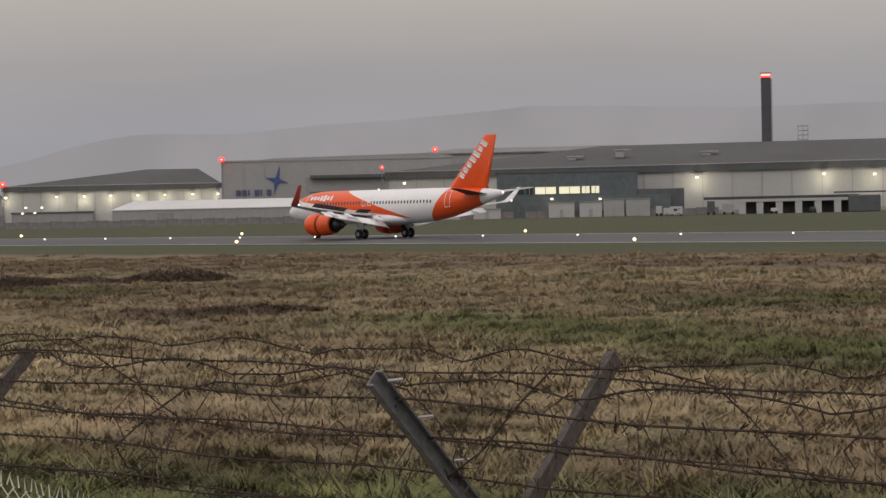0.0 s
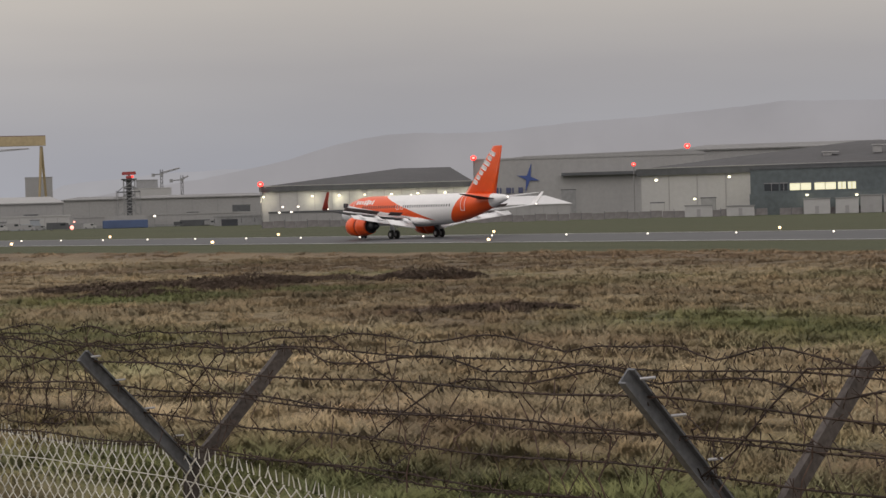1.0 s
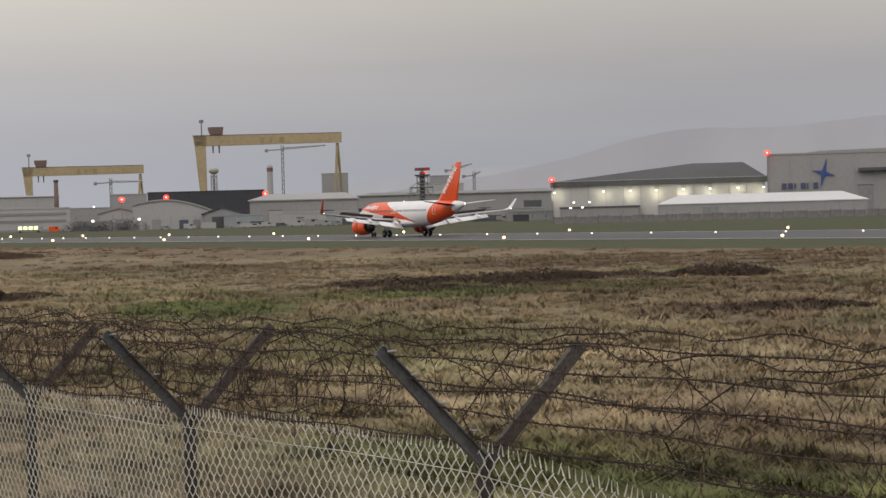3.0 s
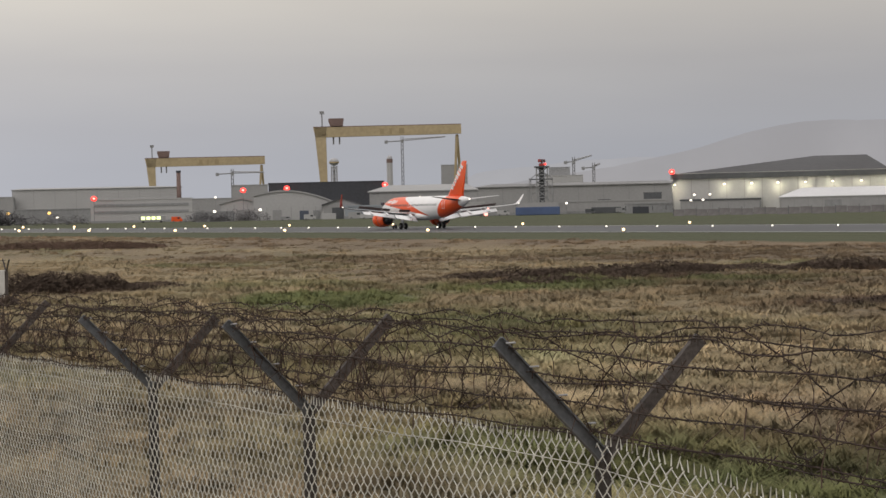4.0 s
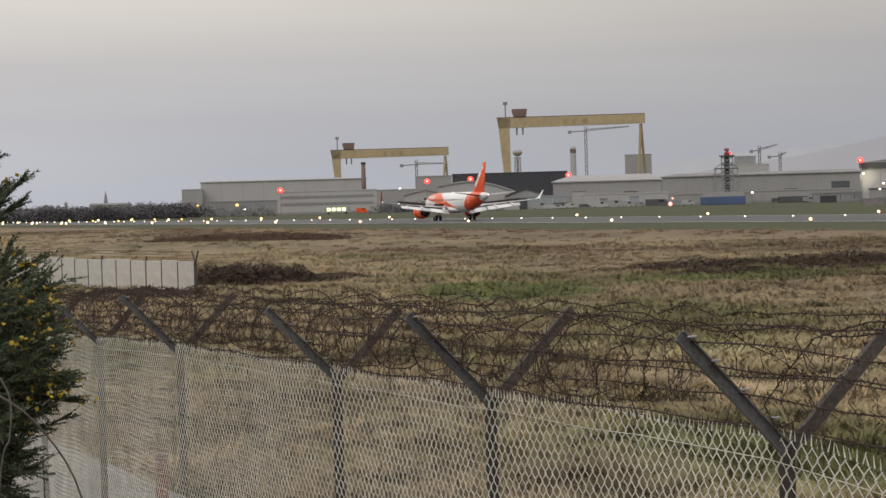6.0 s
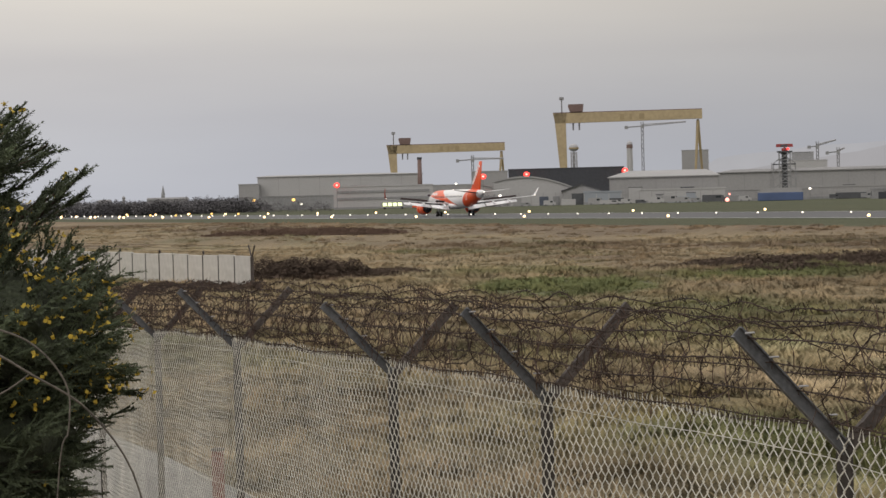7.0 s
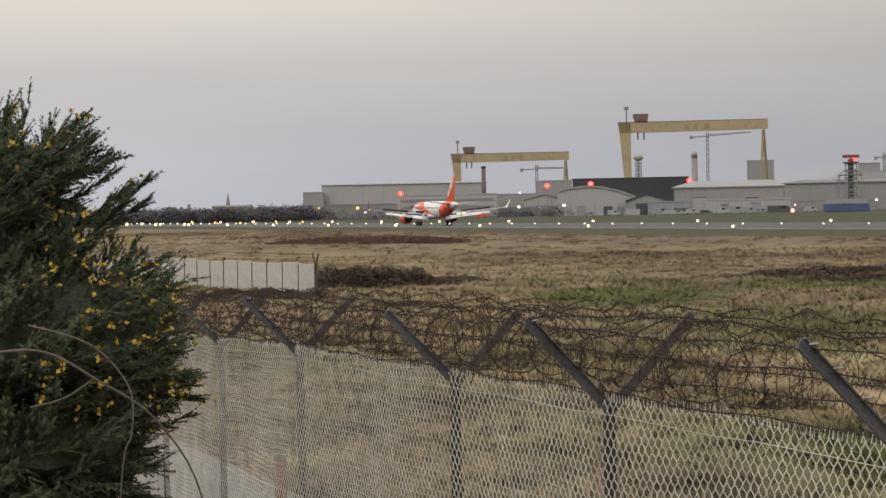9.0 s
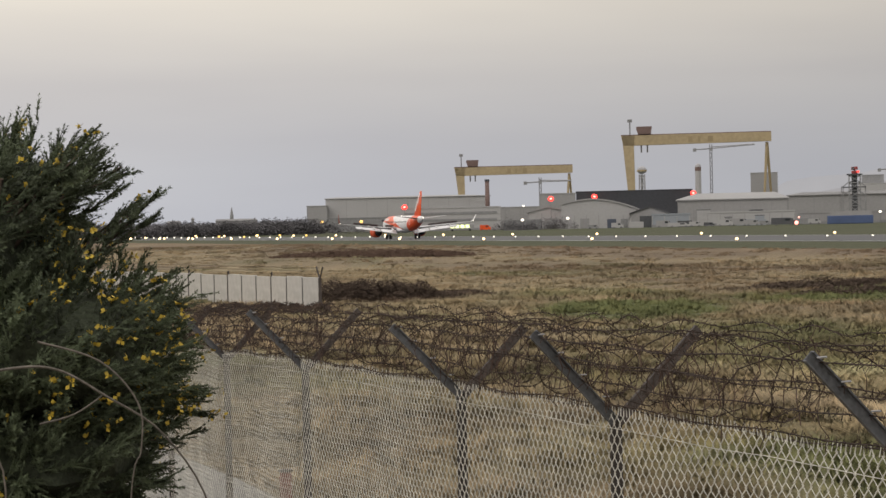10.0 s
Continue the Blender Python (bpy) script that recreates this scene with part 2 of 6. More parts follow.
def ground_material():
    m = bpy.data.materials.new("grassland")
    m.use_nodes = True
    n, l = m.node_tree.nodes, m.node_tree.links
    b = n["Principled BSDF"]
    b.inputs["Roughness"].default_value = 0.95
    tc = n.new("ShaderNodeTexCoord")
    mp = n.new("ShaderNodeMapping")
    mp.inputs["Rotation"].default_value = (0, 0, RUN)     # x across the runway, y along it
    l.new(tc.outputs["Object"], mp.inputs["Vector"])
    sep = n.new("ShaderNodeSeparateXYZ")
    l.new(mp.outputs[0], sep.inputs[0])

    def noise_tex(scale, detail=5, stretch=None):
        t = n.new("ShaderNodeTexNoise")
        t.inputs["Scale"].default_value, t.inputs["Detail"].default_value = scale, detail
        if stretch:
            q = n.new("ShaderNodeMapping")
            q.inputs["Scale"].default_value = stretch
            l.new(mp.outputs[0], q.inputs["Vector"])
            l.new(q.outputs[0], t.inputs["Vector"])
        else:
            l.new(mp.outputs[0], t.inputs["Vector"])
        return t

    def ramp(src, stops):
        r = n.new("ShaderNodeValToRGB")
        e = r.color_ramp.elements
        e[0].position, e[0].color = stops[0][0], (*stops[0][1], 1)
        e[1].position, e[1].color = stops[-1][0], (*stops[-1][1], 1)
        for p, c in stops[1:-1]:
            k = e.new(p)
            k.color = (*c, 1)
        l.new(src, r.inputs["Fac"])
        return r

    def mix(f, a, c):
        x = n.new("ShaderNodeMix")
        x.data_type = "RGBA"
        l.new(f, x.inputs["Factor"])
        l.new(a, x.inputs[6])
        l.new(c, x.inputs[7])
        return x.outputs[2]

    fine = noise_tex(2.2, 8)
    tone = n.new("ShaderNodeAttribute")
    tone.attribute_name = "tone"
    grain = ramp(fine.outputs["Fac"], [(0.3, (0.50, 0.49, 0.44)), (0.5, (0.74, 0.73, 0.66)), (0.7, (1.0, 0.97, 0.88))])
    wear = n.new("ShaderNodeMix")
    wear.data_type, wear.blend_type = "RGBA", "MULTIPLY"
    wear.inputs["Factor"].default_value = 1.0
    l.new(tone.outputs["Color"], wear.inputs[6])
    l.new(grain.outputs["Color"], wear.inputs[7])
    field = wear.outputs[2]
    mown = ramp(noise_tex(0.35, 6, (1, .06, 1)).outputs["Fac"], [(0.3, (0.026, 0.034, 0.010)), (0.5, (0.040, 0.047, 0.014)), (0.7, (0.062, 0.059, 0.023))])

    def step(lo, hi):
        r = n.new("ShaderNodeMapRange")
        r.inputs["From Min"].default_value, r.inputs["From Max"].default_value = lo, hi
        l.new(sep.outputs["X"], r.inputs["Value"])
        return r.outputs[0]

    grass = mix(step(109, 114), field, mown.outputs[0])
    l.new(grass, b.inputs["Base Color"])
    bp = n.new("ShaderNodeBump")
    bp.inputs["Strength"].default_value, bp.inputs["Distance"].default_value = 0.8, 0.15
    l.new(fine.outputs["Fac"], bp.inputs["Height"])
    l.new(bp.outputs[0], b.inputs["Normal"])
    return m


build_ground()

P0, P1 = 144.0, 190.0      # the runway's edges


def strip(name, p0, p1, s0, s1, z, material, label, category):
    bm = bmesh.new()
    n = 60
    rows = [[bm.verts.new(along(s0 + (s1 - s0) * i / n, p, z)) for p in (p0, p1)] for i in range(n + 1)]
    for a, c in zip(rows, rows[1:]):
        bm.faces.new((a[0], a[1], c[1], c[0]))
    return tagged(part(name, bm, material), label, category, kind="structure")


strip("runway", P0, P1, -300, 1500, 0.03, M_asphalt, "wet-looking grey asphalt runway", "runway")
strip("runway_edge_line", P0 + 1.0, P0 + 1.9, -300, 1500, 0.045, M_paint, "white painted runway edge line", "road marking")
strip("runway_edge_line", P1 - 1.9, P1 - 1.0, -300, 1500, 0.045, M_paint, "white painted runway edge line", "road marking")


# ---- the airliner: x forward, main wheels at x = 0, wheels on z = 0 ----
def airliner_skin():
    """White paint with the orange nose sweep and the orange rear."""
    m = M_acwhite.copy()
    m.name = "white_and_orange_livery"
    n, l = m.node_tree.nodes, m.node_tree.links
    b = n["Principled BSDF"]
    src = b.inputs["Base Color"].links[0].from_socket
    tc = n.new("ShaderNodeTexCoord")
    sep = n.new("ShaderNodeSeparateXYZ")
    l.new(tc.outputs["Object"], sep.inputs[0])

    def math_node(op, a, c):
        q = n.new("ShaderNodeMath")
        q.operation = op
        for i, v in enumerate((a, c)):
            if isinstance(v, (int, float)):
                q.inputs[i].default_value = v
            else:
                l.new(v, q.inputs[i])
        return q.outputs[0]

    x, z = sep.outputs["X"], sep.outputs["Z"]
    # upper edge of the sweep: z below 2.55 + 0.27 (x + 5.5); lower edge: above 2.35 + 0.085 (x + 5.5)
    up = math_node("LESS_THAN", z, math_node("ADD", math_node("MULTIPLY", x, 0.285), 4.12))
    low = math_node("GREATER_THAN", z, math_node("ADD", math_node("MULTIPLY", x, 0.115), 3.05))
    nose = math_node("MULTIPLY", up, low)
    rear = math_node("MULTIPLY", math_node("LESS_THAN", math_node("ADD", x, math_node("MULTIPLY", z, 0.75)), -7.6), math_node("GREATER_THAN", x, -17.0))
    both = math_node("MAXIMUM", nose, rear)
    mx = n.new("ShaderNodeMix")
    mx.data_type = "RGBA"
    mx.inputs[7].default_value = (0.80, 0.095, 0.014, 1)
    l.new(both, mx.inputs["Factor"])
    l.new(src, mx.inputs[6])
    l.new(mx.outputs[2], b.inputs["Base Color"])
    return m


def foil(le, chord, thick, twist=0.0, n=7):
    """A wing section in the x-z plane at le, running back from the leading edge."""
    pts = []
    for k in range(n + 1):
        t = k / n
        h = thick * chord * (1.48 * math.sqrt(t) - 0.63 * t - 1.758 * t * t + 1.4215 * t ** 3 - 0.5075 * t ** 4) * 0.95
        pts.append((t, h))
    loop = [(t, h) for t, h in pts] + [(t, -h * 0.7) for t, h in pts[-2:0:-1]]
    c, s = math.cos(twist), math.sin(twist)
    return [(le[0] - chord * t * c - h * s, le[1], le[2] + h * c - chord * t * s) for t, h in loop]


def build_airliner():
    ac = thing("airliner", pose(0, 0, 0), "white and orange twin-jet airliner rolling out on the runway", "airplane")
    skin = airliner_skin()
    st = [(17.72, 3.30, .04), (17.55, 3.31, .36), (17.1, 3.33, .68), (16.4, 3.38, 1.02), (15.5, 3.48, 1.35), (14.4, 3.60, 1.66), (13.0, 3.71, 1.90), (11.6, 3.78, 2.03), (10.0, 3.8, 2.07),
          (5.0, 3.8, 2.07), (0.0, 3.8, 2.07), (-4.0, 3.8, 2.07), (-6.5, 3.81, 2.06), (-9.0, 3.92, 1.95), (-11.5, 4.12, 1.74), (-14.0, 4.40, 1.42), (-16.2, 4.68, 1.05), (-17.0, 4.78, .92), (-18.6, 4.96, .58), (-19.6, 5.08, .34), (-19.87, 5.1, .24)]
    rings = [[(x, r * 0.955 * math.sin(2 * math.pi * k / 28), zc + r * math.cos(2 * math.pi * k / 28)) for k in range(28)] for x, zc, r in st]
    fus = part("fuselage", loft(bmesh.new(), rings), skin, ac, "white fuselage with orange nose sweep and orange rear", smooth=True)
    # belly fairing
    bf = [[(x, w * math.sin(2 * math.pi * k / 16), 2.35 + h * math.cos(2 * math.pi * k / 16)) for k in range(16)] for x, w, h in ((6.6, .3, .2), (5.2, 1.6, .6), (3, 2.15, .82), (-2.5, 2.15, .82), (-4.6, 1.5, .6), (-6.2, .3, .3))]
    part("belly_fairing", loft(bmesh.new(), bf), M_acwhite, ac, smooth=True)
    # cockpit glazing
    for sgn in (1, -1):
        for k, (xa, xb) in enumerate(((16.35, 15.75), (15.7, 15.05), (15.0, 14.5))):
            ya = sgn * (0.35 + 0.45 * k)
            bm2 = boxed(xb, xa, min(ya, ya + sgn * 0.5), max(ya, ya + sgn * 0.5), 4.35 + 0.08 * k, 4.75 + 0.12 * k, bev=0.05)
            part("cockpit_window", bm2, M_window, fus)
    # cabin windows, proud of the skin by a little
    win = None
    for sgn in (1, -1):
        for i in range(38):
            x = 9.9 - i * 0.533
            if 0.2 < x < 1.4 and i % 2:
                continue
            zc, r = 3.8, 2.07
            if x < -6.5:
                zc, r = 3.8 + (-6.5 - x) * 0.05, 2.07 - (-6.5 - x) * 0.055
            dz = 4.32 - zc
            y = sgn * 0.955 * math.sqrt(max(0.1, r * r - dz * dz))
            m = Matrix.Translation((x, y, 4.32)) @ pose(0, 0, 0, 14 * sgn, 0, 0)
            if win is None:
                win = part("cabin_window", boxed(-.12, .12, -.02, .02, -.18, .18, bev=0.015), M_window, fus)
                win.matrix_basis = m
            else:
                share(win, "cabin_window", m, fus)
    # door outlines
    for sgn in (1, -1):
        for x, zc, r in ((12.6, 3.74, 1.94), (-12.0, 4.17, 1.68), (1.9, 3.8, 2.07), (0.9, 3.8, 2.07)):
            h = 1.85 if abs(x) > 5 else 1.0
            zb = 3.55 if x > 5 else (3.6 if x < -5 else 3.95)
            w = 0.82 if abs(x) > 5 else 0.55
            bm = bmesh.new()
            prev = None
            for side in (0, w):
                for i in range(6):
                    za, zd = zb + h * i / 6, zb + h * (i + 1) / 6
                    ya, yd = [sgn * (0.955 * math.sqrt(max(.05, r * r - (q - zc) ** 2)) + 0.012) for q in (za, zd)]
                    bar(bm, (x - side, ya, za), (x - side, yd, zd), 0.035, 4)
            for q in (zb, zb + h):
                yq = sgn * (0.955 * math.sqrt(max(.05, r * r - (q - zc) ** 2)) + 0.012)
                bar(bm, (x, yq, q), (x - w, yq, q), 0.035, 4)
            part("door_outline", bm, M_acwhite, fus, "white door outline")
    # wings with flaps, spoilers, fairings and sharklets
    for sgn in (1, -1):
        secs = [((5.4, 1.4, 2.55), 7.0, .14), ((2.9, 6.4, 3.0), 4.5, .12), ((-0.2, 12.2, 3.55), 2.75, .11), ((-2.75, 17.0, 4.05), 1.55, .10)]
        rings = [foil((x, sgn * y, z), c, t) for (x, y, z), c, t in secs]
        wing = part("wing", loft(bmesh.new(), rings), M_wing, ac, smooth=True)
        sk = [foil((-2.75, sgn * 17.0, 4.05), 1.55, .1), foil((-3.3, sgn * 17.45, 4.28), 1.4, .09), foil((-4.1, sgn * 17.72, 5.0), 1.05, .08), foil((-5.2, sgn * 17.9, 6.4 if sgn > 0 else 5.9), .55, .07)]
        part("sharklet", loft(bmesh.new(), sk), M_sharkred if sgn > 0 else M_acwhite, wing, "deep red upturned wing tip" if sgn > 0 else "white upturned wing tip", smooth=True)
        for ya, yb, xa, xb, za, zb, ch in ((2.2, 6.3, -1.5, -1.55, 2.25, 2.72, 1.9), (6.5, 13.2, -1.65, -3.4, 2.72, 3.42, 1.45)):
            f = [foil((xa, sgn * ya, za), ch, .12, radians(32)), foil((xb, sgn * yb, zb), ch * .75, .12, radians(32))]
            part("flap", loft(bmesh.new(), f), M_acwhite, wing, "lowered white flap", smooth=True)
        for i in range(5):
            ya, yb = (2.5 + 0, 4.6) if i == 0 else (6.6 + (i - 1) * 1.75, 6.6 + (i - 1) * 1.75 + 1.68)
            def te(y):
                t = (y - 1.4) / 5.0 if y < 6.4 else None
                if t is not None:
                    return Vector((0.35 + t * -0.3, sgn * y, 2.98 + t * .32))
                t = (y - 6.4) / 10.6
                return Vector((0.0 - t * 3.55, sgn * y, 3.28 + t * 0.98))
            bm = bmesh.new()
            a, b2 = te(ya), te(yb)
            up = Vector((-0.68, 0, 0.40))
            th = Vector((0.05, 0, 0.05))
            loft(bm, [[a, a + up, a + up + th, a + th], [b2, b2 + up, b2 + up + th, b2 + th]])
            part("spoiler", bm, M_spoiler, wing, "raised dark spoiler panel")
        for y in (3.2, 8.2, 11.6):
            t = (y - 1.4) / 15.6
            zb = 2.5 + t * 1.2
            xc = -1.6 - max(0, y - 6.4) * 0.27
            f = [[(xc + dx, sgn * y + r * math.sin(k * math.pi / 4), zb - 0.05 + dz + r * 1.3 * math.cos(k * math.pi / 4)) for k in range(8)] for dx, r, dz in ((2.2, .05, .1), (1.0, .2, 0), (-.6, .2, -.15), (-1.7, .04, -.45))]
            part("flap_fairing", loft(bmesh.new(), f), M_acwhite, wing, smooth=True)
        # engine
        ey, ez = sgn * 5.75, 1.78
        def ring(x, r, seg=24):
            return [(x, ey + r * math.sin(2 * math.pi * k / seg), ez + r * math.cos(2 * math.pi * k / seg)) for k in range(seg)]
        cowl = [ring(x, r) for x, r in ((6.0, .95), (6.7, 1.0), (6.98, 1.08), (7.0, 1.16), (6.7, 1.26), (6.0, 1.33), (5.05, 1.35), (5.03, 1.2))]
        eng = part("engine", loft(bmesh.new(), cowl), M_orange, ac, "orange engine nacelle with the reverser open", smooth=True)
        part("reverser_gap", loft(bmesh.new(), [ring(5.1, 1.17), ring(4.55, 1.15)]), M_hotmetal, eng, "dark open reverser slot")
        sl = [ring(x, r) for x, r in ((4.62, 1.2), (4.6, 1.34), (3.9, 1.3), (2.9, 1.12), (2.55, 1.04), (2.6, .95))]
        part("reverser_sleeve", loft(bmesh.new(), sl), M_orange, eng, smooth=True)
        part("exhaust_duct", loft(bmesh.new(), [ring(2.75, .93), ring(2.5, .96)]), M_hotmetal, eng, "dark fan exhaust")
        part("core_nozzle", loft(bmesh.new(), [ring(2.7, .72), ring(2.0, .66), ring(1.35, .48), ring(1.3, .4)]), M_hotmetal, eng, "dark metal core nozzle", smooth=True)
        part("exhaust_cone", loft(bmesh.new(), [ring(1.5, .36), ring(.9, .22), ring(.45, .03)]), M_hotmetal, eng, smooth=True)
        part("fan_face", loft(bmesh.new(), [ring(6.1, .94), ring(6.08, .94)]), M_hotmetal, eng)
        py = [[(5.6, ey - .12, ez + 1.2), (5.6, ey + .12, ez + 1.2), (4.6, ey + .12, 3.0), (4.6, ey - .12, 3.0)], [(1.6, ey - .12, ez + .6), (1.6, ey + .12, ez + .6), (.4, ey + .12, 2.85), (.4, ey - .12, 2.85)]]
        part("pylon", loft(bmesh.new(), py), M_acwhite, eng)
        # main gear
        gear = part("main_gear", bar(bar(bmesh.new(), (0, sgn * 3.8, .58), (0.1, sgn * 3.75, 2.7), .14, 8), (0, sgn * 3.35, .58), (0, sgn * 4.25, .58), .1, 8), M_gearsteel, ac, "steel main gear leg")
        part("gear_brace", bar(bmesh.new(), (0, sgn * 3.75, 1.2), (0.2, sgn * 2.0, 2.3), .07, 6), M_gearsteel, gear)
        part("gear_door", boxed(-.45, .55, sgn * 4.05 - .03, sgn * 4.05 + .03, 1.15, 2.75, bev=.02), M_acwhite, gear)
        for dy in (-.46, .46):
            tyre = [[(r * math.sin(2 * math.pi * k / 20), sgn * 3.8 + dy + w, .585 + r * math.cos(2 * math.pi * k / 20)) for k in range(20)] for w, r in ((-.2, .36), (-.2, .5), (-.12, .585), (.12, .585), (.2, .5), (.2, .36))]
            ty = part("tyre", loft(bmesh.new(), tyre), M_tyre, gear)
            part("wheel_hub", bar(bmesh.new(), (0, sgn * 3.8 + dy - .14, .585), (0, sgn * 3.8 + dy + .21, .585), .27, 12), M_gearsteel, ty)
    # nose gear
    ng = part("nose_gear", bar(bar(bmesh.new(), (12.64, 0, .4), (12.9, 0, 2.2), .09, 8), (12.64, -.3, .38), (12.64, .3, .38), .06, 6), M_gearsteel, ac, "steel nose gear leg")
    for dy in (-.25, .25):
        tyre = [[(12.64 + r * math.sin(2 * math.pi * k / 18), dy + w, .38 + r * math.cos(2 * math.pi * k / 18)) for k in range(18)] for w, r in ((-.11, .22), (-.11, .32), (-.06, .38), (.06, .38), (.11, .32), (.11, .22))]
        part("tyre", loft(bmesh.new(), tyre), M_tyre, ng)
    # tail
    def vfoil(x, z, c, t):
        return [(px, py2, z) for px, py2 in [(a[0], a[2]) for a in foil((x, 0, 0), c, t)]]
    fin = part("tail_fin", loft(bmesh.new(), [vfoil(-9.6, 5.55, 8.1, .02), vfoil(-11.3, 5.95, 6.3, .1), vfoil(-17.15, 11.72, 1.9, .09), vfoil(-17.5, 11.78, 1.4, .05)]), M_orange, ac, "orange tail fin with white lettering bars", smooth=True)
    for sgn in (1, -1):
        tp = [foil((-14.3, sgn * .3, 5.0), 3.6, .1), foil((-17.7, sgn * 6.22, 5.65), 1.3, .09)]
        part("tailplane", loft(bmesh.new(), tp), M_wing if sgn < 0 else M_spoiler, ac, smooth=True)
    # lettering on the fin as plain bars climbing it, and on the nose
    hts = (.80, .74, .74, 1.0, 1.15, .78, 1.1)
    for i, h in enumerate(hts):
        t = (i + .5) / 7
        x0, z0 = -13.4 - t * 4.1, 6.9 + t * 4.2
        for sgn in (1, -1):
            bm = boxed(-h * .5, h * .5, -.012, .012, -.27, .27, bev=.09)
            o = part("letter_bar", bm, M_acwhite, fin, "white lettering bar")
            o.matrix_basis = Matrix.Translation((x0, sgn * (.30 - .2 * t), z0)) @ pose(0, 0, 0, -3.2 * sgn, -26, 0)
    for i, (h, w) in enumerate(((.55, .45), (.55, .45), (.5, .4), (.75, .42), (.9, .5), (.55, .42), (.75, .3))):
        x = 11.6 - i * .62
        for sgn in (1, -1):
            zc = 5.0
            y = sgn * .955 * math.sqrt(2.05 ** 2 - (zc - 3.8) ** 2)
            o = part("letter_bar", boxed(-w * .5, w * .5, -.02, .02, -h * .5, h * .5, bev=.015), M_acwhite, fus, "white lettering bar")
            o.matrix_basis = Matrix.Translation((x, y, zc)) @ pose(0, 0, 0, 36 * sgn, 0, 0)
    # lights: tail, wing tips, landing lamps under the wing roots
    part("tail_light", ball(bmesh.new(), (-19.9, 0, 5.15), .13), M_whitelight, ac, "lit white tail lamp")
    for sgn in (1, -1):
        part("wing_light", ball(bmesh.new(), (-.2, sgn * 2.6, 2.35), .17), M_whitelight, ac, "lit white lamp under the wing")
        part("wingtip_light", ball(bmesh.new(), (-4.6, sgn * 17.4, 4.2), .1), M_whitelight, ac, "lit white wing tip lamp")
    part("beacon", ball(bmesh.new(), (1.0, 0, 5.9), .1), M_whitelight, ac)
    return ac


airliner = build_airliner()
HEADING = 90 + 22.0


def airliner_pose(x, y, turn=0.0):
    return pose(x, y, 0.03, 0, 0, HEADING + turn)


# ---- the far side: works, hangars, cranes ----
def top(el, d):
    """Height of what stands d metres off and shows el degrees over the horizon."""
    return EYE[2] + d * math.tan(radians(el))


def across(az, mid, d):
    return d * math.tan(radians(az - mid))


def ribs(parent, x0, x1, z0, z1, step, material, y=-0.12):
    """Cladding seams: each a thin upright strip proud of the wall."""
    first, n = None, max(1, int((x1 - x0) / step))
    for i in range(n + 1):
        x = x0 + (x1 - x0) * i / n
        m = Matrix.Translation((x, y, z0))
        if first is None:
            first = part("cladding_strip", boxed(-.14, .14, -.06, .1, 0, z1 - z0), material, parent)
            first.matrix_basis = m
        else:
            share(first, "cladding_strip", m, parent)


def hip_roof(x0, x1, y0, y1, ze, zr, r0, r1, thick=0.5):
    bm = bmesh.new()
    ym = (y0 + y1) / 2
    e = [(x0, y0), (x1, y0), (x1, y1), (x0, y1)]
    lo = [bm.verts.new((x, y, ze - thick)) for x, y in e]
    hi = [bm.verts.new((x, y, ze)) for x, y in e]
    a, b = bm.verts.new((r0, ym, zr)), bm.verts.new((r1, ym, zr))
    bm.faces.new(lo[::-1])
    for k in range(4):
        bm.faces.new((lo[k], lo[(k + 1) % 4], hi[(k + 1) % 4], hi[k]))
    bm.faces.new((hi[0], hi[1], b, a))
    bm.faces.new((hi[2], hi[3], a, b))
    bm.faces.new((hi[1], hi[2], b))
    bm.faces.new((hi[3], hi[0], a))
    bmesh.ops.recalc_face_normals(bm, faces=bm.faces)
    return bm


def hall(name, az0, az1, d, ze, depth, wall, label, category="building", zr=None, hips=(0, 0), roof=None, step=6.0, seam=None, doors=(), fascia=None, turn=0.0):
    """A hall of sheet cladding whose front faces the airfield. doors: (azimuth, width, height, material)."""
    mid = (az0 + az1) / 2
    b = thing(name, site(mid, d, turn), label, category)
    x0, x1 = across(az0, mid, d), across(az1, mid, d)
    w = part("wall", boxed(x0, x1, 0, depth, 0, ze), wall, b)
    if step:
        ribs(w, x0 + .2, x1 - .2, 0.3, ze - .6, step, seam or wall)
    part("plinth", boxed(x0 - .1, x1 + .1, -.25, .3, 0, 1.1), M_mid_clad, b)
    if zr:
        part("roof", hip_roof(x0 - .8, x1 + .8, -.9, depth + .9, ze + .5, zr, x0 + hips[0], x1 - hips[1]), roof or M_roof, b)
    else:
        part("parapet", boxed(x0 - .25, x1 + .25, -.25, depth + .25, ze + .004, ze + .6), roof or wall, b)
    if fascia:
        part("fascia", boxed(x0 - .8, x1 + .8, -1.0, -.65, ze - fascia, ze + .55), M_dark_clad, b)
        part("gutter", boxed(x0 - .8, x1 + .8, -1.15, -.9, ze + .55, ze + .8), M_pale_clad, b)
    for az, wd, h, m in doors:
        x = across(az, mid, d)
        dr = part("door", boxed(x - wd / 2, x + wd / 2, -.3, .1, 0.05, h, bev=.05), m, b)
        part("door_frame", boxed(x - wd / 2 - .2, x + wd / 2 + .2, -.22, .05, h + .05, h + .35), M_dark_clad, dr)
    return b


